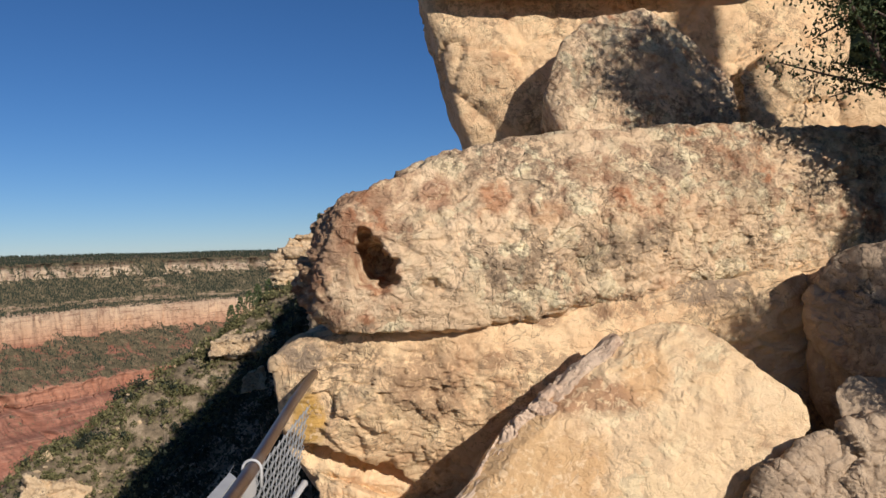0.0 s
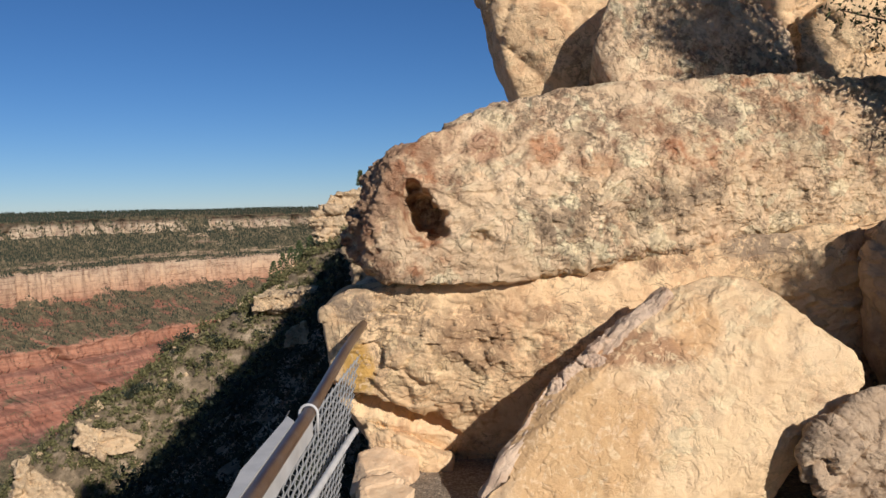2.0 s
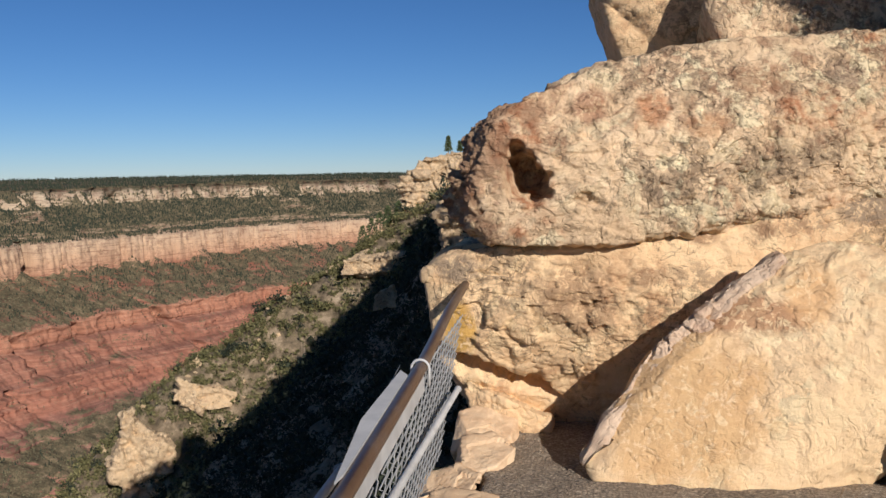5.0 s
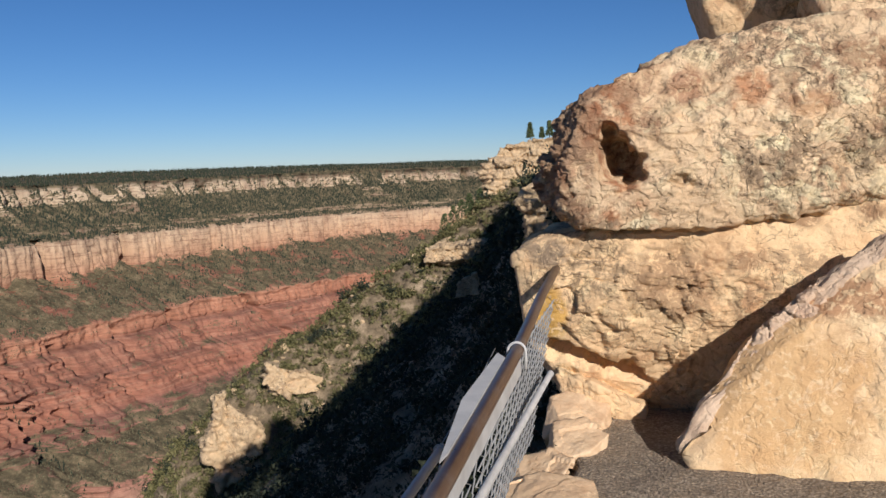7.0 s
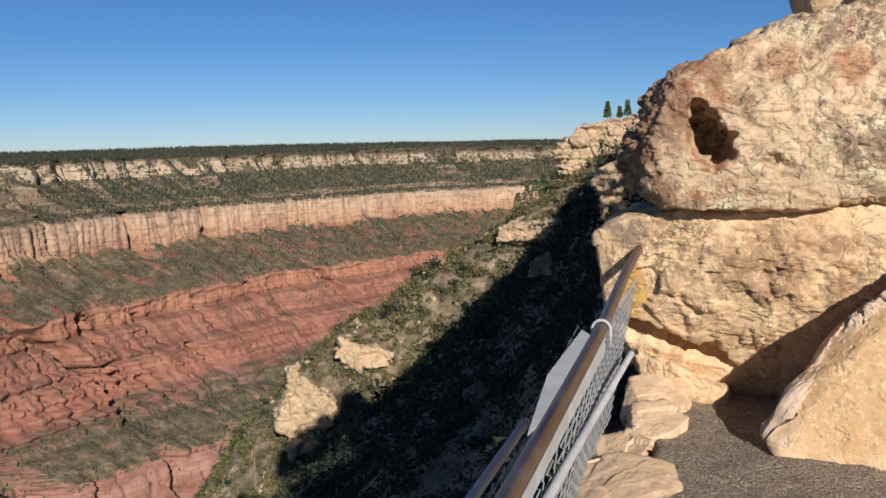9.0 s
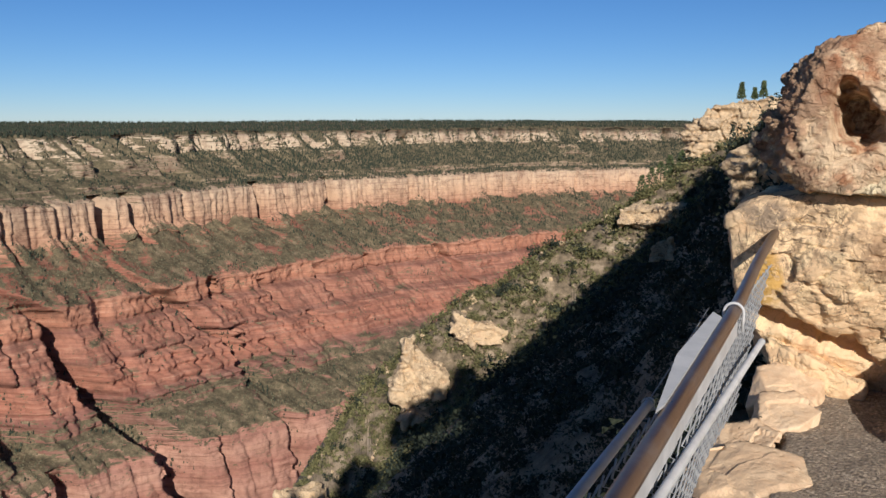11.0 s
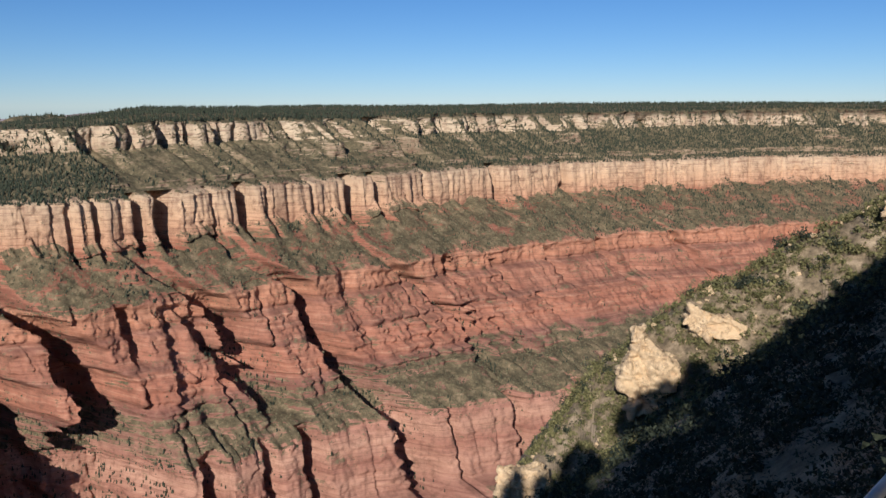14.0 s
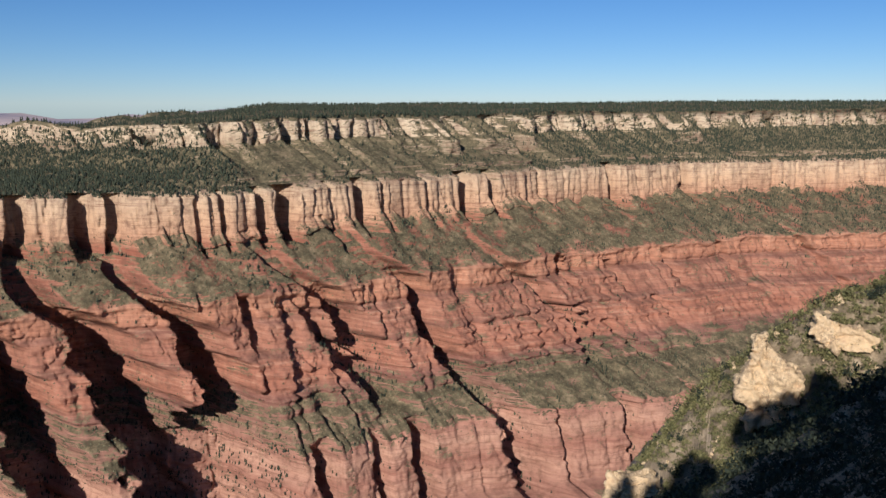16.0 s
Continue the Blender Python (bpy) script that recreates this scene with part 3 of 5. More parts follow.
def canyon_wall():
    knots = np.array(RIM, float)
    dist = np.concatenate([[0], np.cumsum(np.linalg.norm(np.diff(knots, axis=0), axis=1))])
    s = np.cumsum(np.interp(np.arange(3000) * 3.0, [0, 900, 1600, 2600, 4500], [2.9, 2.9, 3.6, 5.0, 7.0]))
    s = s[s < dist[-1]]
    px, py = np.interp(s, dist, knots[:, 0]), np.interp(s, dist, knots[:, 1])

    def smooth(v, w):
        k = np.hanning(2 * w + 1)
        return np.convolve(np.pad(v, w, "edge"), k / k.sum(), "valid")
    px, py = smooth(px, 20), smooth(py, 20)
    turn = np.radians(smooth(np.interp(py, [0, 600, 1500, 2200, 2700, 3300, 3800], [8, 8, 8, 0, -25, -45, -60]), 60))
    nx, ny = np.cos(turn), np.sin(turn)
    back = smooth(np.interp(py, [0, 500, 640, 740, 840], [1500, 900, 420, 110, 0]), 40)
    low = smooth(np.interp(py, [500, 900, 1300, 1650, 2050, 2600], [0.95, 0.95, 1.22, 1.22, 1.75, 1.9]), 60)
    red = smooth(np.interp(py, [500, 800, 1150, 1450, 2200], [1.0, 1.0, 1.25, 2.1, 2.3]), 60)
    base = np.array(wall_profile(0.0, 1.0, 1.0))
    rows = []
    for i, (a, b) in enumerate(zip(base, base[1:])):
        k = max(2, int(math.hypot(b[0] - a[0], b[1] - a[1]) / (25 if i < 3 else 3.3 if i < 22 else 14)))
        rows += [(i + j / k) for j in range(k)]
    rows = np.array(rows + [len(base) - 1.0])
    idx = np.arange(len(base))
    at = [np.interp(rows, idx, np.array(wall_profile(*bl))[:, 0]) for bl in ((0, 0, 0), (1000, 0, 0), (0, 1, 0), (0, 0, 1))]
    z, gul = (np.interp(rows, idx, base[:, k]) for k in (1, 2))
    S, Z = np.meshgrid(s, z, indexing="ij")
    R = np.broadcast_to(rows, S.shape)
    PY = np.broadcast_to(py[:, None], S.shape)
    sh = S.shape

    def f3(a, b, c, octaves, seed, ridged=False):
        return fbm(xyz(a, b, c), octaves, seed, ridged=ridged).reshape(sh)
    off = at[0][None] + (at[1] - at[0])[None] * back[:, None] / 1000 + (at[2] - at[0])[None] * low[:, None] + (at[3] - at[0])[None] * red[:, None]
    # the red beds climb in uneven steps: bare risers with narrow treads between
    rng = np.random.default_rng(14)
    tops = -640 + np.concatenate([[0], np.cumsum(rng.uniform(11, 27, 30))])
    tops = tops[tops < -448]
    n = np.clip(np.searchsorted(tops, z) - 1, 0, len(tops) - 2)
    rise = np.clip((z - tops[n]) / (tops[n + 1] - tops[n]), 0, 1)
    stepped = np.interp(-(tops[n] + (tops[n + 1] - tops[n]) * np.clip(rise / 0.32, 0, 1)), -z, rows)
    stepped = np.where((z < tops[-1]) & (z > tops[0]), stepped, rows)
    tread = [np.interp(stepped, rows, a) - a for a in at]
    tread = tread[0][None] + (tread[2] - tread[0])[None] * low[:, None] + (tread[3] - tread[0])[None] * red[:, None]
    off = off + tread * np.clip(0.75 + 1.2 * f3(S / 130, Z / 60, 2.2, 3, 44), 0.05, 1.15)
    # every bed has its own edge line: stations of one bed move together
    bed_of = [0, 1, 2, 3, 4, 4, 6, 7, 7, 9, 9, 9, 12, 13, 13, 15, 15, 17, 17, 19, 20, 20, 20, 23, 24]
    swing = [0, 0, 10, 14, 26, 26, 18, 12, 12, 3, 3, 3, 16, 16, 16, 14, 14, 15, 15, 18, 22, 22, 22, 20, 30]
    one = 0 * s
    shared = 24 * fbm(xyz(s / 240, one, one + 3.3), 3, 43)
    edge = np.zeros((len(s), len(base)))
    for k, bed in enumerate(bed_of):
        edge[:, k] = swing[k] * fbm(xyz(s / 95, one + 7.7 * bed, one), 2 if k in (6, 12, 15, 17, 19, 23) else 3, 45, gain=0.42) + (shared if k > 11 else 0.3 * shared)
    lo = np.minimum(rows.astype(int), len(base) - 2)
    off = off + edge[:, lo] * (1 - rows + lo)[None] + edge[:, lo + 1] * (rows - lo)[None]
    # ravines, notches and clefts: steep-sided cuts that wander as they fall
    cut, floor = np.zeros(sh), np.zeros(sh)
    bumpy = f3(S / 34, Z / 26, 0.7, 3, 46)
    wind = f3(0 * S, Z / 75, 4.4, 2, 48)
    courses = [(h0, h1, deep, np.array(way), 1.5, 0.0) for h0, h1, deep, *way in RAVINES]
    courses += [(half, half, deep, np.array(((a, y0), (b, y0 + 14))), 3.0, 0.4) for y0, half, deep, a, b in NOTCHES]
    courses += [(half, half, deep, np.array(((19.6, y0), (23.4, y0))), 3.0, 0.9) for y0, half, deep in CLEFTS]
    for k, (h0, h1, deep, way, steepness, ramp_in) in enumerate(courses):
        j = np.nonzero((py > way[:, 1].min() - 3 * h1 - 20) & (py < way[:, 1].max() + 3 * h1 + 20))[0]
        c = (slice(j[0], j[-1] + 1), slice(None))
        first, last = way[0, 0], way[-1, 0]
        mid = np.interp(R[c], way[:, 0], way[:, 1]) + 0.4 * h1 * wind[c]
        t = np.clip((R[c] - first) / (last - first), 0, 1)
        half = (h0 + (h1 - h0) * t) * (1 + 0.25 * bumpy[c])
        w = (PY[c] - mid + 0.22 * half * bumpy[c]) / half
        g = np.clip(np.where(w < 0, 3.5, steepness) * (1.25 - np.abs(w)), 0, 1)
        g = np.where(g > 0.85, g, g * g * (2.2 - 1.2 * g))
        g = g * (np.clip((R[c] - first) / ramp_in + 0.15, 0, 1) if ramp_in else np.clip((R[c] - first + 0.3) / (2.4 + deep / 60), 0, 1)) * (R[c] >= first) * np.clip((last + 0.2 - R[c]) / 0.6, 0, 1)
        cut[c] = np.maximum(cut[c], deep * g)
        floor[c] = np.maximum(floor[c], g * (deep > 50))
    # lesser gullies run down the red beds side by side
    runs = f3((S - 0.15 * Z) / 62, Z / 420, 8.8, 2, 49, True)
    cut = np.maximum(cut, np.clip((R - 12.6) / 0.8, 0, 1) * np.clip((20.6 - R) / 0.8, 0, 1) * np.clip((PY - 560) / 80, 0, 1) * np.interp(PY, [600, 1300, 1700], [24, 18, 12]) * np.clip((runs - 0.42) / 0.4, 0, 1))
    # no floor lies further back than the foot of the cliff above it
    stem = np.searchsorted(rows, 11.0)
    cut = np.minimum(cut, np.where(R > 11, 0.82 * np.maximum(0, off - off[:, stem][:, None]) + 6 + 0.2 * cut, cut * 0.3))
    off = off - cut
    # crumbled stretches of the pale upper cliff run out as slopes
    slump = np.clip(2.6 * (f3(S / 90, 0 * S, 9.0, 3, 47) - 0.10 + 0.25 * np.clip((PY - 1380) / 80, 0, 1) * np.clip((2000 - PY) / 100, 0, 1) + 0.5 * np.clip((800 - PY) / 80, 0, 1)), 0, 1)
    off = off + 76 * slump * np.clip(1 - np.abs(R - 5.2) / 1.2, 0, 1)
    bend = 26 * f3(S / 200, Z / 170, 3.0, 3, 5)
    mid_on, high_on = ((R > 8.4) & (R < 11.6)) * 1.0, np.clip(1 - np.abs(R - 5.0) / 3.2, 0, 1)
    ragged = 1 + 0.3 * f3(S / 60, Z / 60, 1.0, 2, 15)
    for table, on, wander in ((ALCOVES, mid_on, 0.12), (GAPS, high_on, 1.0)):
        for y0, half, deep in table:
            w = np.abs(PY + bend * wander * half / 40 - y0) / (half * ragged)
            off = off - on * deep * np.clip(1.7 * (1 - w), 0, 1)
    # columns and blocks of the cliffs: flat faces at their own depth, with cracks between
    coco, supai, redwall = ((R > 9.6) & (R < 11.3)) * 1.0, np.clip(1 - np.abs(R - 13.5) / 0.9, 0, 1), np.clip(1 - np.abs(R - 21.2) / 1.8, 0, 1)
    thin = np.clip(1 - np.abs(R - 15.5) / 0.9, 0, 1) + np.clip(1 - np.abs(R - 17.5) / 0.9, 0, 1)
    kaibab = np.clip(1 - np.abs(R - 4.6) / 1.0, 0, 1)

    def blocks(wide, high, seed, crack=0.6):
        f1, f2, way, home = cells(xyz((S + 0.25 * bend) / wide, Z / high, 0.5), seed, flat=True)
        tone = lattice(home[:, 0], home[:, 1], home[:, 2], seed + 3)
        tilt = lattice(home[:, 0], home[:, 1], home[:, 2], seed + 4)
        return (0.55 * tone + 0.5 * tilt * way[:, 0] - crack * np.exp(-(f2 - f1) * 13)).reshape(sh)
    med = blocks(14, 75, 205)
    off = off + coco * (10 * blocks(52, 500, 201, 0.8) + 6 * blocks(22, 320, 203, 0.8)) + supai * (7 * blocks(30, 150, 211) + 2.5 * med) + thin * 3.5 * med + np.clip(R - 12.8, 0, 1) * np.clip(18.6 - R, 0, 1) * (6 * blocks(44, 46, 213, 0.5) + 3 * blocks(13, 26, 214, 0.5)) + redwall * (13 * blocks(70, 500, 215, 0.8) + 2 * med)
    # towers of the rim cliff, with gaps where trees stand
    pillars = blocks(46, 400, 221, 1.6)
    off = off + kaibab * (30 * pillars + 6 * blocks(17, 40, 225) - 26 * np.clip((PY - 1900) / 300, 0, 1) * np.clip(2.2 * f3(S / 52, 0 * S, 6.6, 2, 226), 0, 1))
    # gullied, stony slopes
    slope = np.clip(1.15 - coco - redwall - 0.6 * supai - kaibab, 0, 1) * np.minimum(1, gul)[None]
    mid = f3((S + bend) / 90, 0.5 + 0 * S, R * 0.5, 3, 23, True)
    lump = f3(S / 52, R * 2.4, Z / 26, 4, 29)
    rough = f3(S / 18, Z / 8, 0 * S, 3, 61)
    off = off - slope * (np.where(R > 13, 5.0, 15.0) * np.maximum(0, mid) + np.where(R > 13, 5, 9) * lump) + (2.2 + 4.0 * floor) * rough * np.minimum(1, gul + 0.1)[None]
    near = lambda k, width: np.clip(1 - np.abs(R - k) / width, 0, 1)
    foot = f3(S / 48, 0 * S, 2.0, 3, 73)
    lift = (34 * foot + 6) * near(11, 0.95) + 13 * f3(S / 60, 0 * S, 4.0, 3, 74) * near(13, 0.9) + 16 * f3(S / 55, 0 * S, 6.0, 3, 75) * near(20, 0.9) + 14 * f3(S / 40, 0 * S, 8.0, 3, 76) * near(4.5, 1.0)
    zz = Z + lift + 5 * f3(S / 220, Z / 50, 7.0, 3, 71)
    zz = zz + np.where(Z > -33, 9 * f3(S / 330, off / 330, 2.0, 3, 81), 0) + np.clip((PY - 1700) / 1500, 0, 1) * 16 * np.clip((Z + 190) / 120, 0, 1)
    X, Y = px[:, None] + nx[:, None] * off, py[:, None] + ny[:, None] * off
    # broken blocks and thin ledges, pushed out along the way that each place faces
    tu = np.stack([np.gradient(X, axis=0), np.gradient(Y, axis=0), np.gradient(zz, axis=0)], -1)
    tv = np.stack([np.gradient(X, axis=1), np.gradient(Y, axis=1), np.gradient(zz, axis=1)], -1)
    face = np.cross(tv, tu)
    face /= np.linalg.norm(face, axis=-1, keepdims=True) + 1e-9
    face *= np.sign((face[..., 0] * nx[:, None] + face[..., 1] * ny[:, None] + face[..., 2]).mean())
    steep = np.clip(np.hypot(face[..., 0], face[..., 1]) * 1.5, 0, 1)
    q = xyz(X, Y, zz)
    warp = np.stack([fbm(q / 40, 2, 301 + k) for k in range(3)], 1) * 9
    h1, g1 = facets(q + warp, np.array((40.0, 40.0, 44.0)), 311)
    h2, g2 = facets(q + warp, np.array((15.0, 15.0, 17.0)), 321)
    lay = 0
    for thick, amount, seed in ((25.0, 6.0, 65), (11.0, 3.0, 66)):
        v = (zz - lift) / thick
        n = np.floor(v)
        jut = lattice(n.ravel(), 0 * n.ravel(), 0 * n.ravel(), seed).reshape(sh)
        lay = lay + amount * jut * np.clip(2.4 * np.minimum(v - n, 1 - v + n), 0, 1)
    worn = np.clip(0.75 + 1.0 * f3(X / 70, Y / 70, Z / 30, 3, 67), 0.1, 1)
    beds = np.where(R > 13.0, 1.0, 0.0) * np.clip(0.35 + (690 + Z) / 40, 0.35, 1)
    push = np.where(R > 12.8, 0.5, np.where(R > 11.3, 0.16, np.where(R > 9.4, 0.18, np.where(R > 3.8, 0.3, 0)))) * np.clip(1.25 - PY / 4000, 0.5, 1) * ((9 * h1 - 1.5 * np.exp(-g1 * 9)) + (4.5 * h2 - 0.8 * np.exp(-g2 * 9))).reshape(sh) * (0.35 + 0.65 * steep)
    push = np.clip(push, -14, 12) + beds * worn * steep * lay
    flat_out = face * (1, 1, 0.25)
    X, Y, zz = X + flat_out[..., 0] * push, Y + flat_out[..., 1] * push, zz + flat_out[..., 2] * push
    # the plateau falls away at its open end
    bearing = np.degrees(np.arctan2(-X, Y))
    zz = zz - np.where(R > 3.3, 0.3, 1) * np.clip((bearing - 63) / 7, 0, 1.6) * (48 + 30 * f3(X / 160, Y / 160, 0 * S, 3, 85)) * np.clip((Z + 190) / 60, 0, 1)
    verts = np.stack([X, Y, zz], -1).reshape(-1, 3)
    ob = new("canyon_wall", mesh_from("canyon_wall", verts, grid_faces(*sh)[:, ::-1], M_STRATA))
    tagged(ob, "red and buff stepped canyon wall of horizontal rock beds with scrub", "cliff", kind="structure")
    return X, Y, zz, rows, floor


WX, WY, WZ, WROWS, WFLOOR = canyon_wall()


# ---- trees as stuff ----
def conifer_batch(name, pts, heights, mat, sides=5, tiers=3, fat=0.22, seed=3):
    """Many small conifers in one mesh: tiers of ragged cones."""
    rng = np.random.default_rng(seed)
    pts, heights = np.asarray(pts), np.asarray(heights)
    n = len(pts)
    V, F, base = [], [], 0
    for t in range(tiers):
        z0, z1 = 0.08 + 0.27 * t, 0.08 + 0.27 * t + (0.46 if t < tiers - 1 else 1 - 0.08 - 0.27 * t)
        rad = fat * (1 - 0.27 * t)
        a = np.arange(sides) / sides * 2 * np.pi + rng.uniform(0, 6.28, (n, 1))
        r = rad * rng.uniform(0.6, 1.2, (n, sides)) * heights[:, None]
        zr = (z0 + rng.uniform(-0.05, 0.05, (n, sides))) * heights[:, None]
        ring = np.stack([pts[:, None, 0] + r * np.cos(a), pts[:, None, 1] + r * np.sin(a), pts[:, None, 2] + zr], -1)
        top = pts + np.stack([rng.normal(0, 0.02, n) * heights, rng.normal(0, 0.02, n) * heights, z1 * heights], -1)
        V.append(np.concatenate([ring, top[:, None, :]], 1).reshape(-1, 3))
        i = base + np.arange(n)[:, None] * (sides + 1)
        k = np.arange(sides)[None, :]
        F.append(np.stack([i + k, i + (k + 1) % sides, i + sides + 0 * k], -1).reshape(-1, 3))
        base += n * (sides + 1)
    return new(name, mesh_from(name, np.concatenate(V), np.concatenate(F), mat, smooth=False))


def spray_batch(name, pts, sizes, mat, sprays=34, seed=3, leaf=(0.12, 0.30)):
    """Many bushes in one mesh, each a loose heap of leaf sprays."""
    rng = np.random.default_rng(seed)
    pts, sizes = np.asarray(pts), np.asarray(sizes)
    n = len(pts)
    lobe = rng.normal(0, 0.42, (n, 4, 3))
    lobe[..., 2] = np.abs(lobe[..., 2]) * 0.8
    c = lobe[np.arange(n)[:, None], rng.integers(0, 4, (n, sprays))] + rng.normal(0, 0.24, (n, sprays, 3)) * (1, 1, 0.8)
    c[..., 2] = np.abs(c[..., 2] + 0.15)
    c = pts[:, None] + c * sizes[:, None, None]
    tri = rng.normal(0, 1, (n, sprays, 3, 3))
    tri /= np.linalg.norm(tri, axis=-1, keepdims=True)
    v = c[:, :, None] + tri * (rng.uniform(*leaf, (n, sprays)) * sizes[:, None])[..., None, None]
    return new(name, mesh_from(name, v.reshape(-1, 3), np.arange(n * sprays * 3).reshape(-1, 3), mat, smooth=False))


def forest():
    rng = np.random.default_rng(5)
    ns, nr = WX.shape
    P = np.stack([WX, WY, WZ], -1)
    du, dv = P[1:, :-1] - P[:-1, :-1], P[:-1, 1:] - P[:-1, :-1]
    up = np.cross(du, dv)
    area = np.linalg.norm(up, axis=-1)
    flat = np.abs(up[..., 2]) / (area + 1e-6)
    r = np.broadcast_to(WROWS[None, :-1], area.shape)
    q0 = P[:-1, :-1].reshape(-1, 3)
    clump = fbm(q0 / 70, 3, 91).reshape(area.shape)
    tight = fbm(q0 / 24, 2, 95).reshape(area.shape)
    y, hollow = WY[:-1, :-1], WFLOOR[:-1, :-1]

    def sown(dens, count, most):
        weight = np.minimum((area * np.clip(dens, 0, 12)).ravel(), most)
        pick = np.searchsorted(np.cumsum(weight) / weight.sum(), rng.uniform(0, 1, count))
        u, v = rng.uniform(0, 1, (2, len(pick), 1))
        return q0[pick] + u * du.reshape(-1, 3)[pick] + v * dv.reshape(-1, 3)[pick] - (0, 0, 0.8), r.ravel()[pick]
    rim, high, hermit, bench = (r > 3.4) & (r < 4.0), (r > 4.0) & (r < 9.6), (r > 11.0) & (r < 13), (r > 18.2) & (r < 20.3)
    supai = (r >= 13) & (r <= 18.2)
    gentle = flat > 0.33
    # tall dark conifers in clumps, thickest in the hollows and under the rim
    dens = rim * 1.0 + high * (0.8 + 3.0 * clump + 2.0 * tight + 9.0 * (y < 820) + 6.0 * np.clip((y - 1600) / 500, 0, 1)) + hermit * (0.1 + 3.4 * clump + 2.0 * tight + 2.0 * np.clip((y - 1900) / 500, 0, 1)) + bench * (0.2 + 2.0 * clump + tight) + supai * (0.7 * clump + 0.3 * tight - 0.1)
    dens = dens + 5.0 * np.clip(hollow - 0.35, 0, 1) * (flat > 0.3) * (r > 10.9) * (r < 22.5)
    q, at = sown(dens * (gentle | (high & (flat > 0.22)) | (hollow > 0.4)), 42000, 900.0)
    h = np.where(at < 4, rng.uniform(8, 14, len(q)), rng.uniform(4.5, 11.0, len(q)))
    tagged(conifer_batch("canyon_trees", q, h, M_FAR_TREES, sides=5, tiers=2, fat=0.30), "dark conifers scattered over the canyon slopes and plateau", "trees", kind="stuff")
    # low olive brush over the shale slopes and ledges
    dens = high * (1.0 + tight) + hermit * (2.0 + 1.6 * tight - clump) + bench * (1.8 + 1.5 * tight) + supai * (0.5 + 1.5 * tight + clump) * 0.5
    q, at = sown(dens * (flat > 0.36), 52000, 900.0)
    tagged(conifer_batch("canyon_scrub", q, rng.uniform(1.8, 4.2, len(q)), M_SCRUB, sides=5, tiers=1, fat=0.62, seed=12), "low olive brush over the ledges of the canyon wall", "shrubs", kind="stuff")
    n = 16000
    m = rng.integers(0, ns - 1, n)
    back = rng.uniform(0, 1, n) ** 1.3
    jj = np.minimum(((0.03 + 0.97 * (1 - back)) * np.searchsorted(WROWS, 3.4)).astype(int), nr - 1)
    q = np.stack([WX[m, jj], WY[m, jj], WZ[m, jj] - 1], 1) + rng.normal(0, 6, (n, 3)) * (1, 1, 0)
    tagged(conifer_batch("plateau_forest", q, rng.uniform(8, 14, n), M_FAR_TREES, sides=5, tiers=3, fat=0.26, seed=8), "dark pine forest along the top of the far plateau", "forest", kind="stuff")


forest()


# ---- far ground: gorge floor, distant plateau ----
def far_ground():
    m, n, l, b = mat_new("haze_tinted_ground")
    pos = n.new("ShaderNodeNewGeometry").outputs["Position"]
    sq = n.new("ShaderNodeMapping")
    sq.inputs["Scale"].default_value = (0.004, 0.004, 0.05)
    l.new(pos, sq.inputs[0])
    # distance haze is put into these grey-violet ground colours
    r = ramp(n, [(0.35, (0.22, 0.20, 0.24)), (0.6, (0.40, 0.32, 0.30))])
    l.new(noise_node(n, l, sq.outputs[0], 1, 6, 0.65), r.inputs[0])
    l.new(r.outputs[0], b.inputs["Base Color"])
    b.inputs["Roughness"].default_value = 1
    a = np.linspace(0, 2 * np.pi, 181)
    ring = [(300, -990), (1500, -980), (3600, -760), (4300, -330), (4420, -120), (4900, -58)]
    v = [[-np.sin(t) * r_, np.cos(t) * r_, z_ + (18 * math.sin(t * 23) + 12 * math.sin(t * 61)) * (z_ > -700)] for t in a for r_, z_ in ring]
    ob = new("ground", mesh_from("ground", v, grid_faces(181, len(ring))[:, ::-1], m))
    tagged(ob, "far plateau and gorge floor in haze-tinted colours, reaching the horizon", "ground", kind="structure")


far_ground()


# ---- the near ridge and its spur ----
CREST = [(0, -60, -2), (0, 0, 0), (0.5, 12, 0), (0, 30, 3), (-1, 45, 4), (-7, 90, 4.5), (-18, 150, 1), (-16, 240, 6), (-5, 400, 10)]
SPUR = [(-24, 158, -2), (-34, 152, -10), (-50, 141, -20), (-66, 127, -32), (-78, 118, -44), (-86, 110, -62), (-98, 100, -84), (-130, 80, -150)]


def line_height(x, y, line):
    """For each place: how far it lies from the line, on which side, and the line's height there."""
    best = np.full(x.shape, 1e9)
    hz, sd = np.zeros_like(x), np.zeros_like(x)
    for (x0, y0, z0), (x1, y1, z1) in zip(line, line[1:]):
        dx, dy = x1 - x0, y1 - y0
        t = np.clip(((x - x0) * dx + (y - y0) * dy) / (dx * dx + dy * dy), 0, 1)
        qx, qy = x - x0 - t * dx, y - y0 - t * dy
        d = np.hypot(qx, qy)
        near = d < best
        best = np.where(near, d, best)
        hz = np.where(near, z0 + t * (z1 - z0), hz)
        sd = np.where(near, np.sign(dx * qy - dy * qx), sd)
    return best, hz, sd


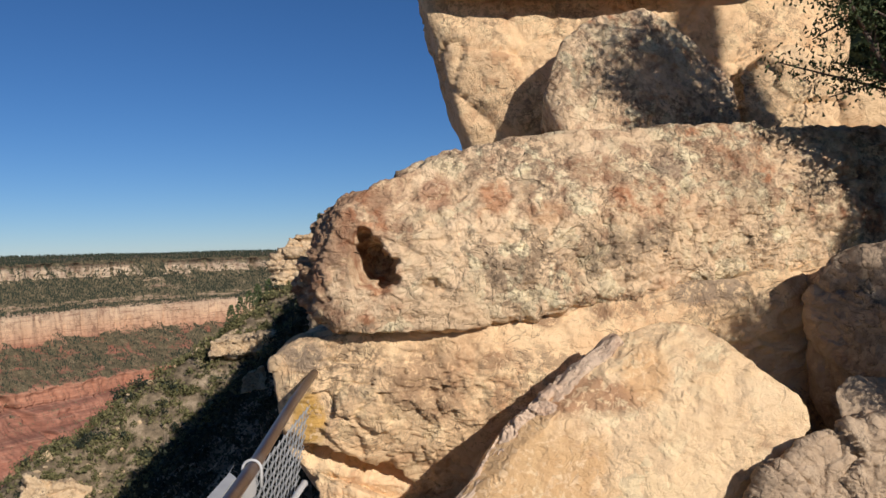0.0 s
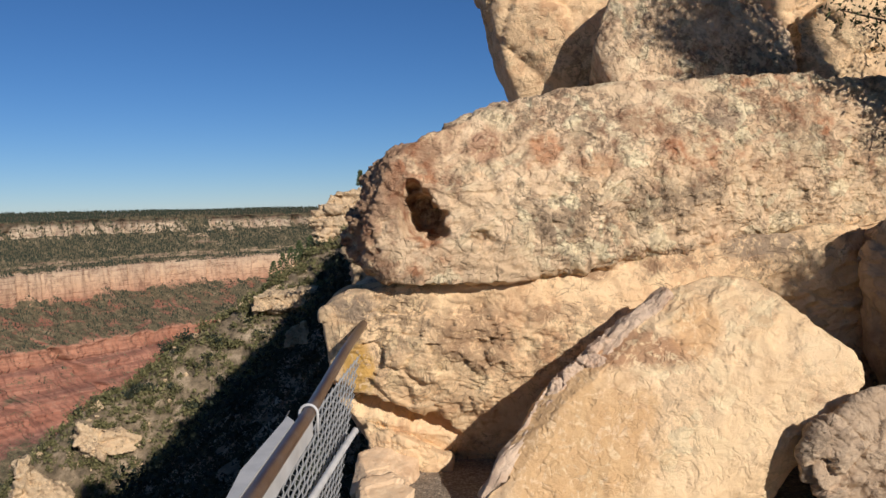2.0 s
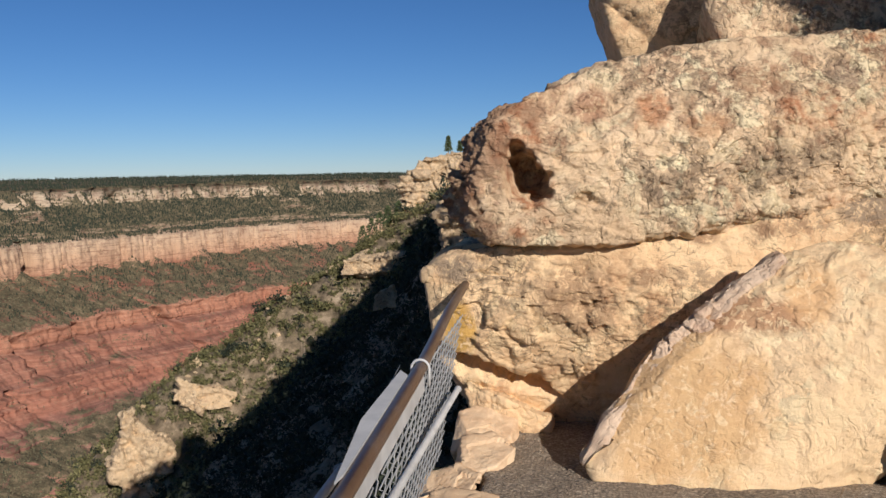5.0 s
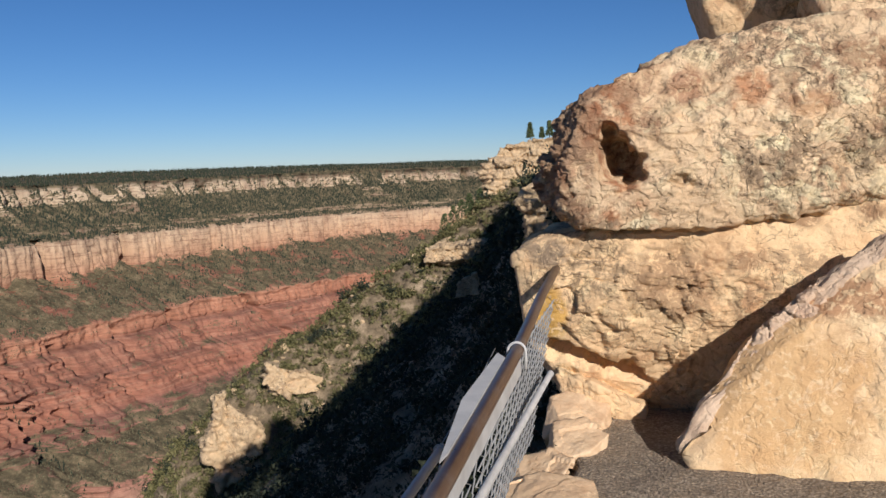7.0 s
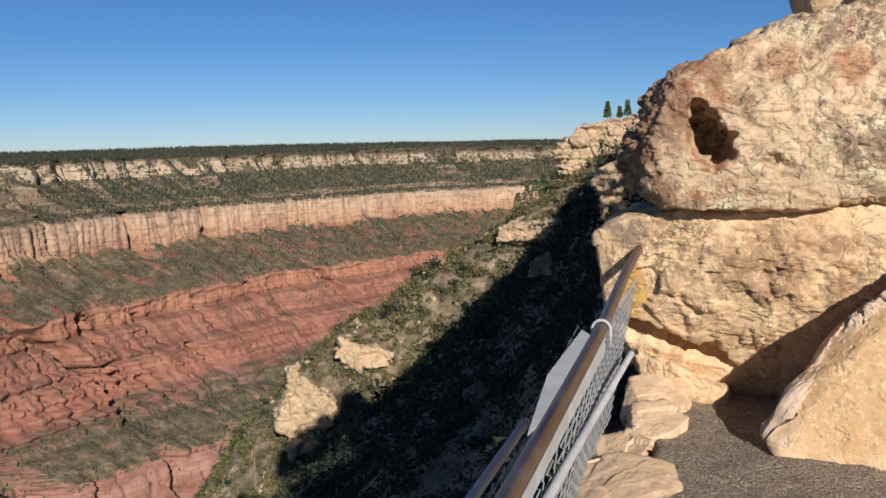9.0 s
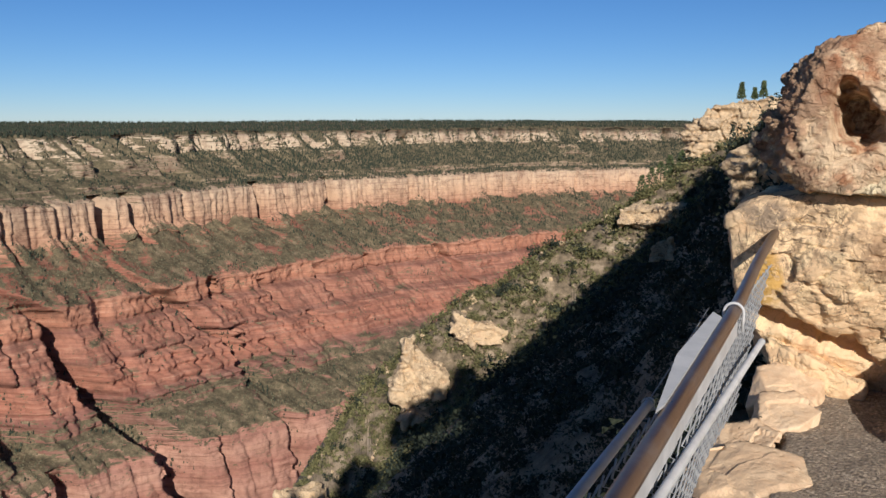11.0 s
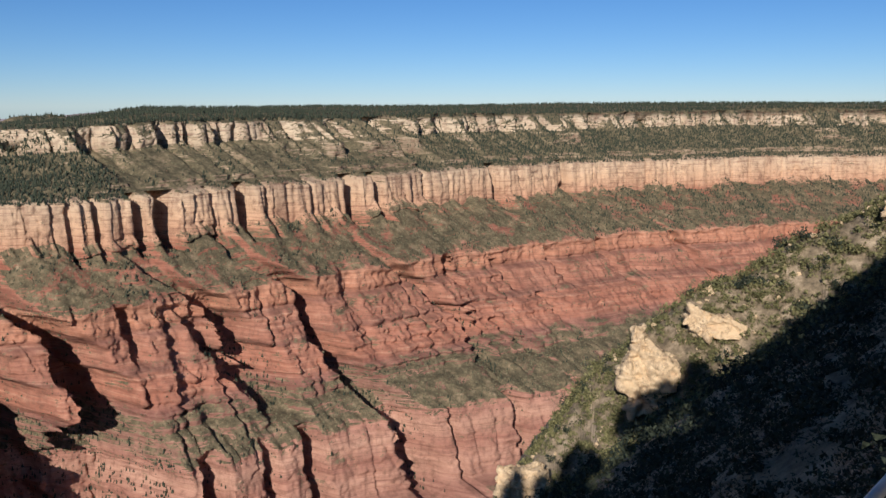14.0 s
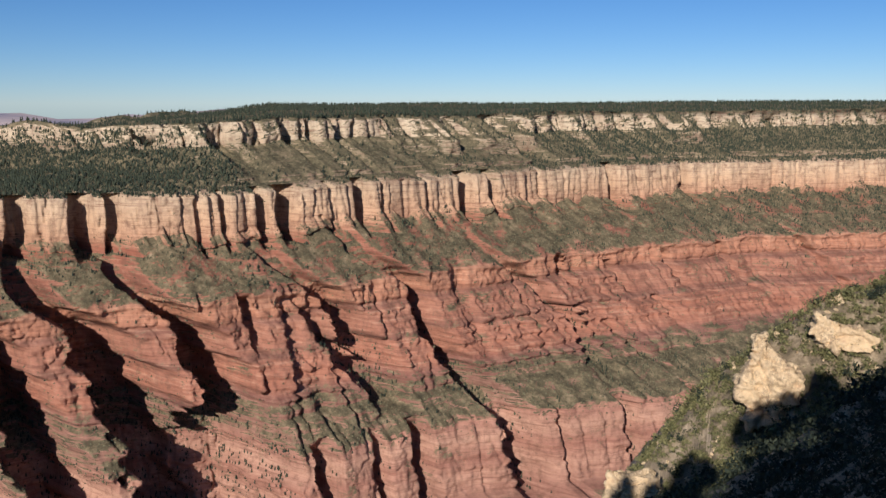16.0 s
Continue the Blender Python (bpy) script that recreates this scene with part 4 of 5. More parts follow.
def hill_height(x, y):
    d, h, sd = line_height(x, y, CREST)
    w = np.where(sd > 0, np.maximum(0, d - 1.3), np.maximum(0, d - 14))
    p = xyz(x, y, 0 * x)
    ridge = h - np.where(w < 8, w * 1.75, 14 + (w - 8) * 0.95) - 0.25
    d2, h2, sd2 = line_height(x, y, SPUR)
    spur = h2 - d2 * np.where(sd2 < 0, 0.62, 0.95)
    hh = np.maximum(ridge, spur)
    far = np.clip((np.hypot(x, y) - 6) / 30, 0, 1)
    n = fbm(xyz(x.ravel() / 16, y.ravel() / 16, 0.0), 5, 101).reshape(x.shape)
    small = fbm(xyz(x.ravel() / 3.2, y.ravel() / 3.2, 5.0), 3, 111).reshape(x.shape)
    return hh + far * 3.2 * n + np.clip((np.hypot(x, y) - 2.5) / 5, 0, 1) * 0.7 * small


def hillside():
    # finer near the camera: a sheet in rings round the viewpoint
    a = np.radians(np.concatenate([np.linspace(-40, 4, 40), np.linspace(4.5, 48, 330), np.linspace(49, 215, 90)]))
    r = np.concatenate([np.linspace(0.9, 12, 36), 12 * (340 / 12) ** (np.arange(1, 300) / 299.0)])
    A, R = np.meshgrid(a, r, indexing="ij")
    X, Y = -np.sin(A) * R, np.cos(A) * R
    Z = hill_height(X, Y)
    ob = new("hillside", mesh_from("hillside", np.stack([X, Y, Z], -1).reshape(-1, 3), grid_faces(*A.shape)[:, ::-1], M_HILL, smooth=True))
    tagged(ob, "steep stony hillside falling from the viewpoint, shaded below", "hillside", kind="structure")


hillside()


def hill_plants():
    rng = np.random.default_rng(21)
    n = 19000
    az, r = np.radians(rng.uniform(8, 44, n)), 50 + 153 * rng.uniform(0, 1, n) ** 0.75
    x, y = -np.sin(az) * r, np.cos(az) * r
    z = hill_height(x, y)
    d2, h2, sd2 = line_height(x, y, SPUR)
    dens = fbm(xyz(x / 9, y / 9, 0 * x), 3, 131)
    on = (d2 < 34) & ((sd2 > 0) | (d2 < 6))
    q = np.stack([x, y, z], 1)
    big = on & (rng.uniform(0, 1, n) < 0.60 + 0.6 * dens)
    small = on & ~big & (rng.uniform(0, 1, n) < 0.30 + 0.5 * dens)
    tagged(spray_batch("hillside_shrubs", q[big] + (0, 0, 0.1), rng.uniform(0.7, 1.6, int(big.sum())), M_SHRUB, sprays=62, seed=4, leaf=(0.13, 0.30)), "olive scrub oak and juniper bushes on the slope", "shrubs", kind="stuff")
    tagged(spray_batch("brush", q[small], rng.uniform(0.3, 0.75, int(small.sum())), M_SHRUB, sprays=30, seed=6), "dry ragged brush between the bushes", "shrubs", kind="stuff")
    k = rng.choice(np.nonzero(big)[0], 170, replace=False)
    tagged(spray_batch("hillside_conifers", q[k] + (0, 0, 0.5), rng.uniform(1.0, 1.9, 170), M_FAR_TREES, sprays=130, seed=9, leaf=(0.12, 0.26)), "small dark conifers among the slope's bushes", "trees", kind="stuff")
    k = rng.choice(np.nonzero(on & ~big)[0], 420, replace=False)
    u, f = ball(2)
    v = q[k][:, None] + u[None] * (1 + 0.3 * rng.uniform(-1, 1, (420, len(u), 1))) * (rng.uniform(0.15, 0.5, (420, 1, 1)) * rng.uniform(0.5, 1.5, (420, 1, 3)))
    tagged(new("slope_stones", mesh_from("slope_stones", v.reshape(-1, 3), (f[None] + (np.arange(420) * len(u))[:, None, None]).reshape(-1, 3), M_CRAG, smooth=False)), "pale limestone blocks strewn between the bushes", "stones", kind="stuff")


hill_plants()


def shade_plants():
    """Low dark bushes and broken rock on the steep flank under the fence."""
    rng = np.random.default_rng(33)
    n = 6500
    az, r = np.radians(rng.uniform(6, 74, n)), 3.2 * (125 / 3.2) ** rng.uniform(0, 1, n) ** 0.7
    x, y = -np.sin(az) * r, np.cos(az) * r
    z = hill_height(x, y)
    d2, h2, sd2 = line_height(x, y, SPUR)
    keep = d2 > 24
    x, y, z, r, n = x[keep], y[keep], z[keep], r[keep], int(keep.sum())
    size = (0.12 + 0.016 * r) * rng.uniform(0.6, 1.5, n)
    # added in dark conifer green to push the shaded slope towards black
    tagged(spray_batch("shade_filler_bushes", np.stack([x, y, z], 1), size, M_FAR_TREES, sprays=56, seed=35, leaf=(0.09, 0.22)), "dark low junipers and brush added to deepen the slope's shade", "shrubs", kind="stuff")


shade_plants()


def deeper(points, more):
    """The points of a face and the same ones set back, away from the viewpoint and a little lower."""
    front = [(0.975 * x, 0.975 * y, 0.975 * z + 0.04) for x, y, z in points]
    return front + [(x * more, y * more, z - 0.8 + 0.02 * z) for x, y, z in points]


def far_outcrops():
    """Pale limestone crags on the spur and the butte at its head."""
    b = rock("limestone_butte", [(-34.9, 163.5, -1.2), (-33.7, 163.8, 0.4), (-30.6, 164.4, 3.9), (-29.4, 164.6, 4.9), (-24.3, 165.4, 5.7), (-12, 167, 6.6), (-33.1, 163.6, -6.2), (-28.2, 164.6, -7.5), (-24.6, 165, -14), (-10, 166, -14), (-30, 176, 4), (-10, 180, 6), (-32, 176, -12), (-10, 180, -14)],
             M_CRAG, 7, sharp=34, rough=0.5, scale=3.0, fine=0.25, seed=101, groove=0.8, beds=((2.3, 0.75), (0.8, 0.3)), broken=((3.4, 0.8), (1.1, 0.3)), dents=[(-34.2, 163.0, -3.0, 1.3, 1.8)])
    tagged(b, "layered cream limestone butte with an overhanging edge", "cliff")
    foot = rock("limestone_butte", [(-33.2, 160, -6.8), (-27.5, 160.5, -6.2), (-20, 161, -4), (-20, 161, -18), (-35, 158, -16), (-32, 168, -6), (-20, 170, -4), (-34, 168, -18)], M_CRAG, 6, sharp=34, rough=0.6, scale=3.0, fine=0.3, seed=103, groove=0.8, beds=((2.0, 0.9), (0.8, 0.35)), broken=((3.0, 0.8),))
    tagged(foot, "stepped limestone ledges under the butte", "cliff")
    for i, (pts, lab) in enumerate((
            ([(-40, 141, -13.5), (-35, 142, -12.9), (-29, 143.4, -12.5), (-29.5, 142.7, -15.4), (-40.5, 140.6, -16.0), (-38, 150, -13), (-28, 151, -12.4), (-38, 150, -18), (-28, 151, -18)], "flat ledge of bedded white limestone"),
            ([(-36, 154, -8), (-28, 154, -7.5), (-28, 153, -11), (-36, 153, -11), (-34, 160, -8), (-26, 160, -10)], "flat ledge of bedded white limestone"),
            (deeper([(-69.1, 116.3, -38.4), (-67.3, 118.5, -35.8), (-65.1, 118.7, -37.9), (-61.5, 119.9, -41.0), (-62.5, 117.6, -46.7), (-67.1, 114.3, -48.7), (-69.8, 114.4, -43.8)], 1.06), "pale weathered limestone crag at the end of the spur"),
            (deeper([(-69.3, 117.6, -34.0), (-68.0, 118.4, -33.9), (-67.4, 118.2, -37.5), (-69.4, 116.6, -38.5)], 1.02), "white limestone pinnacle on the spur's end"),
            (deeper([(-63.7, 125.0, -30.8), (-62.4, 125.6, -31.1), (-60.8, 126.1, -32.4), (-54.9, 128.4, -33.6), (-55.6, 127.4, -36.4), (-61.4, 124.6, -36.4), (-63.9, 124.0, -34.2)], 1.04), "pale limestone outcrop among bushes"),
            ([(-82, 98, -55.8), (-75, 102, -56), (-82, 97, -64), (-74, 100, -63), (-78, 106, -57)], "pale limestone outcrop among bushes"),
            (deeper([(-64.8, 131.7, -29.4), (-63.4, 132.5, -28.6), (-62.4, 132.5, -30.5), (-62.6, 131.9, -33), (-64.6, 131.2, -33)], 1.02), "small white limestone pinnacle"),
            ([(-4.15, 24.2, 0.75), (-3.7, 24.3, 1.0), (-2.9, 24.4, 1.1), (-1.6, 25, 1.6), (-4.05, 24.2, -0.2), (-3.9, 24.1, -0.7), (-2, 24, -0.8), (-2, 28, 1.5), (-3.8, 28, 0.4)], "buff layered limestone crag behind the boulder"),
            ([(-14.2, 58.2, -7.0), (-13, 58.8, -6.5), (-12.6, 58.4, -7.9), (-14.3, 57.8, -8.2), (-13, 59.6, -6.8), (-14, 59.6, -8)], "broken pale rocks at the slope's edge"))):
        s = np.ptp(np.array(pts), axis=0).mean()
        tagged(rock("crag", pts, M_CRAG, 6, sharp=30, rough=0.05 * s, scale=2.6, fine=0.025 * s, seed=110 + i, beds=((0.16 * s, 0.05 * s),), groove=0.7, broken=((0.3 * s, 0.07 * s), (0.11 * s, 0.025 * s))), lab, "rock")


far_outcrops()


# ---- the path ----
def path_ground():
    x, y = np.concatenate([np.linspace(-0.75, 2.2, 130), np.linspace(2.4, 14, 20)]), np.concatenate([np.linspace(-10, 1.6, 20), np.linspace(1.7, 6, 180)])
    X, Y = np.meshgrid(x, y, indexing="ij")
    edge = -0.55 + 0.12 * fbm(xyz(Y.ravel() * 1.5, 0.0, 0.0), 3, 7).reshape(X.shape) - 0.1 * (Y < 3)
    p = xyz(X, Y, 0 * X)
    Z = 0.08 + 0.022 * fbm(p * 2.2, 4, 201).reshape(X.shape) + 0.012 * fbm(p * 12, 3, 205).reshape(X.shape)
    Z = Z - 0.5 * np.clip((edge - X) / 0.12, 0, 1) ** 1.5
    ob = new("path", mesh_from("path", np.stack([X, Y, Z], -1).reshape(-1, 3), grid_faces(*X.shape)[:, ::-1], M_ASPHALT))
    tagged(ob, "grey gritty asphalt footpath with a crumbling edge", "path", kind="structure")


path_ground()


# ---- rocks of the outcrop ----
def outcrop():
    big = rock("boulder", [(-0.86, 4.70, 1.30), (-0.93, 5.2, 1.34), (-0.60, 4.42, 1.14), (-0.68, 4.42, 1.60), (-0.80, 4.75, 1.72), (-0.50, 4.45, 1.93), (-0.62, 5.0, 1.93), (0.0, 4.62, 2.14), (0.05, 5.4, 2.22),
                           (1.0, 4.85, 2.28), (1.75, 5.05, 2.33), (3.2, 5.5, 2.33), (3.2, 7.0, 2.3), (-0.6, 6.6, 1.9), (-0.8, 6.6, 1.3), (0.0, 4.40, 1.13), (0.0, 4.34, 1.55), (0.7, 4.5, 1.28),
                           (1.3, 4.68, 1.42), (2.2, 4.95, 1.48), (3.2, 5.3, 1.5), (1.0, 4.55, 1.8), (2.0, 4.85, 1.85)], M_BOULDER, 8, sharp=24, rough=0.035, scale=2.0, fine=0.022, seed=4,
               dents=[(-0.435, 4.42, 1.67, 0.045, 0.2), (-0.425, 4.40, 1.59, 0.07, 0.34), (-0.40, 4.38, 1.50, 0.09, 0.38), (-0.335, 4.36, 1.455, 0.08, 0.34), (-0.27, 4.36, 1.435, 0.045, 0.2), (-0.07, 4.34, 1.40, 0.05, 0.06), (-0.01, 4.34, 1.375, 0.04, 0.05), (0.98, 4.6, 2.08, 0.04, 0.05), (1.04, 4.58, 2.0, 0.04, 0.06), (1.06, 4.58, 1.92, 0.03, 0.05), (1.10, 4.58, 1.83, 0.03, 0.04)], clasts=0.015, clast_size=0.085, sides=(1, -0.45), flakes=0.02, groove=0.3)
    tagged(big, "long rounded limestone boulder, pitted, lichen-spotted and rust-stained", "boulder")
    low = rock("bedrock_block", [(-1.007, 4.6, 1.0), (-0.84, 4.55, 1.12), (-0.95, 4.56, 0.58), (-0.66, 4.70, 0.3), (-0.60, 4.95, -0.1), (-0.2, 4.95, -0.1), (0.0, 4.5, 1.15), (2.3, 4.75, 1.50), (3.5, 5.0, 1.5),
                                 (3.5, 5.0, -0.2), (1.5, 4.9, -0.1), (-1.1, 7, 1.0), (-1.1, 7, -0.2), (3.5, 7, 1.5), (3.5, 7, -0.2), (0.2, 4.46, 0.9), (-0.45, 4.55, 0.6)], M_PALE, 8, sharp=30, rough=0.05, scale=2.2,
               fine=0.005, seed=14, flakes=0.014, groove=0.0, broken=((0.5, 0.02), (0.14, 0.006)), scabs=[(-0.10, 0.86, 0.28, 0.24, 0.075, 0.02), (-0.5, 0.75, 0.26, 0.26, 0.16, 0.03), (-0.2, 0.5, 0.3, 0.16, 0.09, 0.022)], dents=[(x, 4.66, 0.115 - 0.47 * x, 0.085, 0.16) for x in (-0.86, -0.78, -0.70, -0.62, -0.54, -0.46, -0.38, -0.31)])
    tagged(low, "pale buff limestone bedrock under the boulder, flaking and stained", "rock")
    rim = [(-0.11, 3.96, 0.17), (0.27, 4.14, 0.68), (0.595, 4.24, 0.935), (0.88, 4.30, 1.13), (1.12, 4.32, 1.21)]
    slab = rock("leaning_slab", rim + [(x + 0.055, y - 0.13, z - 0.065) for x, y, z in rim[1:4]] + [(-0.05, 3.86, 0.06), (0.02, 3.86, 0.04), (1.20, 4.32, 1.16), (1.32, 4.28, 1.17), (1.45, 4.1, 1.02), (1.70, 3.98, 0.84),
                                 (1.73, 3.95, 0.70), (1.25, 3.9, 0.36), (0.8, 3.85, 0.05), (1.2, 4.0, 0.0), (0.25, 4.50, 0.55), (0.9, 4.65, 1.0), (1.4, 4.6, 0.95), (1.7, 4.4, 0.7), (0.1, 4.35, 0.0), (1.3, 4.6, 0.0)],
                M_SLAB, 7, sharp=60, rough=0.008, scale=2.0, fine=0.004, seed=24, flakes=0.009, groove=0.0, broken=((0.34, 0.007), (0.11, 0.006)))
    rind = rock("rind", [(x + dx, y + dy, z + dz) for x, y, z in rim[:4] for dx, dy, dz in ((-0.008, 0.02, 0.008), (0.024, -0.075, -0.032), (0.02, 0.0, -0.06), (-0.004, -0.04, -0.002))], M_RIND, 7, sharp=40, rough=0.014, scale=2.0, fine=0.012, seed=27, flakes=0.012, groove=0.3, broken=((0.09, 0.02), (0.035, 0.008)))
    rind.parent = slab
    rind["label"] = "grey weathered rind along the broken edge"
    tagged(slab, "large angular cream slab leaning against the bedrock", "rock")
    chip = rock("rock", [(-0.76, 4.72, 0.36), (-0.70, 4.64, 0.05), (-0.26, 4.62, 0.05), (-0.25, 4.64, 0.16), (-0.5, 4.60, 0.27), (-0.66, 5.0, 0.30), (-0.3, 5.0, 0.1)], M_PALE, 6, seed=31, rough=0.02, fine=0.006, broken=((0.16, 0.022), (0.06, 0.006)))
    tagged(chip, "wedge of pale broken limestone at the bedrock's foot", "rock")
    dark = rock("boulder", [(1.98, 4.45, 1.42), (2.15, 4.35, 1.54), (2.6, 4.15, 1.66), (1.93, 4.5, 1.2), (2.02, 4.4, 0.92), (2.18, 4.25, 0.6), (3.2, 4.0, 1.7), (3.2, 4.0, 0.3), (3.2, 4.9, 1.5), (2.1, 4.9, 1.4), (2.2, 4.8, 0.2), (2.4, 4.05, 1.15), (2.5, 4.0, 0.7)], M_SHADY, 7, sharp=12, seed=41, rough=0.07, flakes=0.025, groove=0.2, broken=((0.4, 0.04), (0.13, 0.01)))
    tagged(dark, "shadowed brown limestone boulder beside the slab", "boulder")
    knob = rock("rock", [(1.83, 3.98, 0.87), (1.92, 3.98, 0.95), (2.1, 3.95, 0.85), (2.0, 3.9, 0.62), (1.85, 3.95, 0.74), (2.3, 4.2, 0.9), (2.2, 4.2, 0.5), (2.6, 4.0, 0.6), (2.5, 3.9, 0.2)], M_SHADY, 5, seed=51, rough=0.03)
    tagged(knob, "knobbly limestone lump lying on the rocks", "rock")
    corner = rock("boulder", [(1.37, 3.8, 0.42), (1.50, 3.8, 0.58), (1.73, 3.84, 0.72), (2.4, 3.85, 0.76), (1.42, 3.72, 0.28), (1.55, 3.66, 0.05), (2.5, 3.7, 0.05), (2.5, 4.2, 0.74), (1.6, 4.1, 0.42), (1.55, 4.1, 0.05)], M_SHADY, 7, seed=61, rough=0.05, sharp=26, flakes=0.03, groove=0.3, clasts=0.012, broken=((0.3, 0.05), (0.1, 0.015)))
    tagged(corner, "grey-brown limestone boulder at the path's edge", "boulder")
    up = rock("overhanging_rock", [(-0.20, 6.5, 3.55), (-0.12, 6.45, 3.35), (0.02, 6.4, 3.15), (0.13, 6.45, 2.7), (0.26, 6.5, 2.2), (3.4, 6.7, 2.2), (3.4, 6.7, 4.4), (-0.3, 6.5, 4.3), (0.4, 9, 2.2), (3.4, 9, 2.2), (-0.1, 9, 4.3), (3.4, 9, 4.4), (0.9, 6.35, 2.9)], M_PALE, 7, seed=71, rough=0.07, sharp=30, flakes=0.015, broken=((0.6, 0.05), (0.2, 0.012)))
    tagged(up, "tall overhanging limestone ledge above the boulder", "cliff")
    cap = rock("overhanging_rock", [(-0.12, 6.4, 3.6), (0.1, 6.25, 3.52), (0.6, 6.15, 3.46), (1.6, 6.15, 3.50), (3.4, 6.4, 3.65), (-0.25, 6.3, 4.4), (3.4, 6.3, 4.4), (-0.1, 8.5, 3.5), (-0.2, 8.5, 4.4), (3.4, 8.5, 3.6), (3.4, 8.5, 4.4)], M_PALE, 6, seed=75, rough=0.06, sharp=34, flakes=0.02)
    tagged(cap, "projecting limestone bed over the perched boulder", "cliff")
    mid = rock("boulder", [(0.74, 5.95, 2.67), (0.86, 5.9, 3.03), (1.08, 5.95, 3.2), (1.49, 6.0, 3.3), (1.75, 6.0, 3.12), (2.13, 6.0, 2.71), (2.17, 6.0, 2.4), (1.9, 5.8, 2.2), (0.9, 5.8, 2.2), (1.0, 6.6, 3.1), (1.8, 6.6, 3.0), (2.0, 6.6, 2.2), (0.8, 6.6, 2.3)], M_BOULDER, 7, seed=81, rough=0.04, sharp=24, clasts=0.007, flakes=0.012)
    tagged(mid, "grey limestone boulder perched on the long boulder", "boulder")
    right = rock("rock", [(2.25, 6.3, 2.85), (2.65, 6.3, 3.05), (2.95, 6.2, 2.9), (3.5, 6.2, 2.6), (2.3, 6.2, 2.3), (3.5, 6.0, 2.2), (3.6, 7, 3.0), (2.4, 7, 2.9)], M_PALE, 6, seed=91, rough=0.05, flakes=0.02, broken=((0.3, 0.04), (0.12, 0.012)))
    tagged(right, "rough cream limestone block behind the juniper", "rock")


outcrop()


# ---- the fence ----
def fence():
    base = tagged(new("fence"), "galvanised chain-link fence with a worn brown pipe handrail", "fence")
    base.location = (-0.7, 2.5, 0.0)
    inv = Matrix.Translation(-base.location)

    def add(name, bm, mat, label=""):
        bmesh.ops.transform(bm, matrix=inv, verts=bm.verts)
        return part(name, bm, mat, base, label)
    bm = bmesh.new()
    tube(bm, [(-0.735, 4.9, 0.935), (-0.70, 3.8, 0.915), (-0.65, 2.75, 0.885), (-0.63, 1.7, 0.855), (-0.61, 0.6, 0.83), (-0.60, -3, 0.82)], 0.0225, 20)
    add("handrail", bm, M_RAIL, "worn brown-painted pipe handrail")
    bm = bmesh.new()
    tube(bm, [(-0.694, 4.03, 0.482), (-0.696, 4.0, 0.484), (-0.697, 3.99, 0.484), (-0.715, 2.8, 0.494), (-0.725, 2.1, 0.497), (-0.74, -3, 0.50)], [0.010, 0.018, 0.015, 0.015, 0.015, 0.015], 16)
    add("lower_rail", bm, M_GALV)
    bm = bmesh.new()
    tube(bm, [(-0.80, 2.28, 0.70), (-0.79, 1.5, 0.70), (-0.78, -3, 0.70)], 0.014, 14)
    add("upper_rail", bm, M_GALV)
    # chain link: zigzag wires woven into a hanging sheet
    bm = bmesh.new()
    half, z0 = 0.026, 0.06
    for k in range(100):
        y = 4.22 - k * 2 * half
        onto_rail = min(1.0, max(0.0, (y - 2.2) / 0.25))
        z1 = 0.74 + 0.12 * onto_rail
        pts = []
        for j in range(int((z1 - z0) / half)):
            zz = z0 + j * half
            lean = -0.825 + 0.032 * (1 - onto_rail) + (0.02 + 0.155 * onto_rail) * zz - 0.02 * onto_rail + 0.012 * math.sin(3 * y) * (1 - zz) + 0.018 * max(0, 4.2 - y) / 2
            turn = 1 if j % 2 else -1
            pts.append((lean + 0.003 * turn * (-1) ** k, y + turn * half * 1.06, zz))
        tube(bm, pts, 0.003, 4, False)
    add("chain_link", bm, M_WIRE, "galvanised wire mesh")
    # the flat plate below the handrail
    bm = bmesh.new()
    outline = [(-0.70, 2.66), (-0.664, 2.60), (-0.645, 1.75), (-0.652, 1.70), (-0.703, 2.14)]
    low = [bm.verts.new((x, y, 0.858 + 0.022 * (y - 1))) for x, y in outline]
    top = [bm.verts.new(v.co + Vector((0, 0, 0.006))) for v in low]
    bm.faces.new(low)
    bm.faces.new(top[::-1])
    for k in range(len(low)):
        j = (k + 1) % len(low)
        bm.faces.new((low[j], low[k], top[k], top[j]))
    bmesh.ops.recalc_face_normals(bm, faces=bm.faces)
    add("plate", bm, M_GALV)


fence()


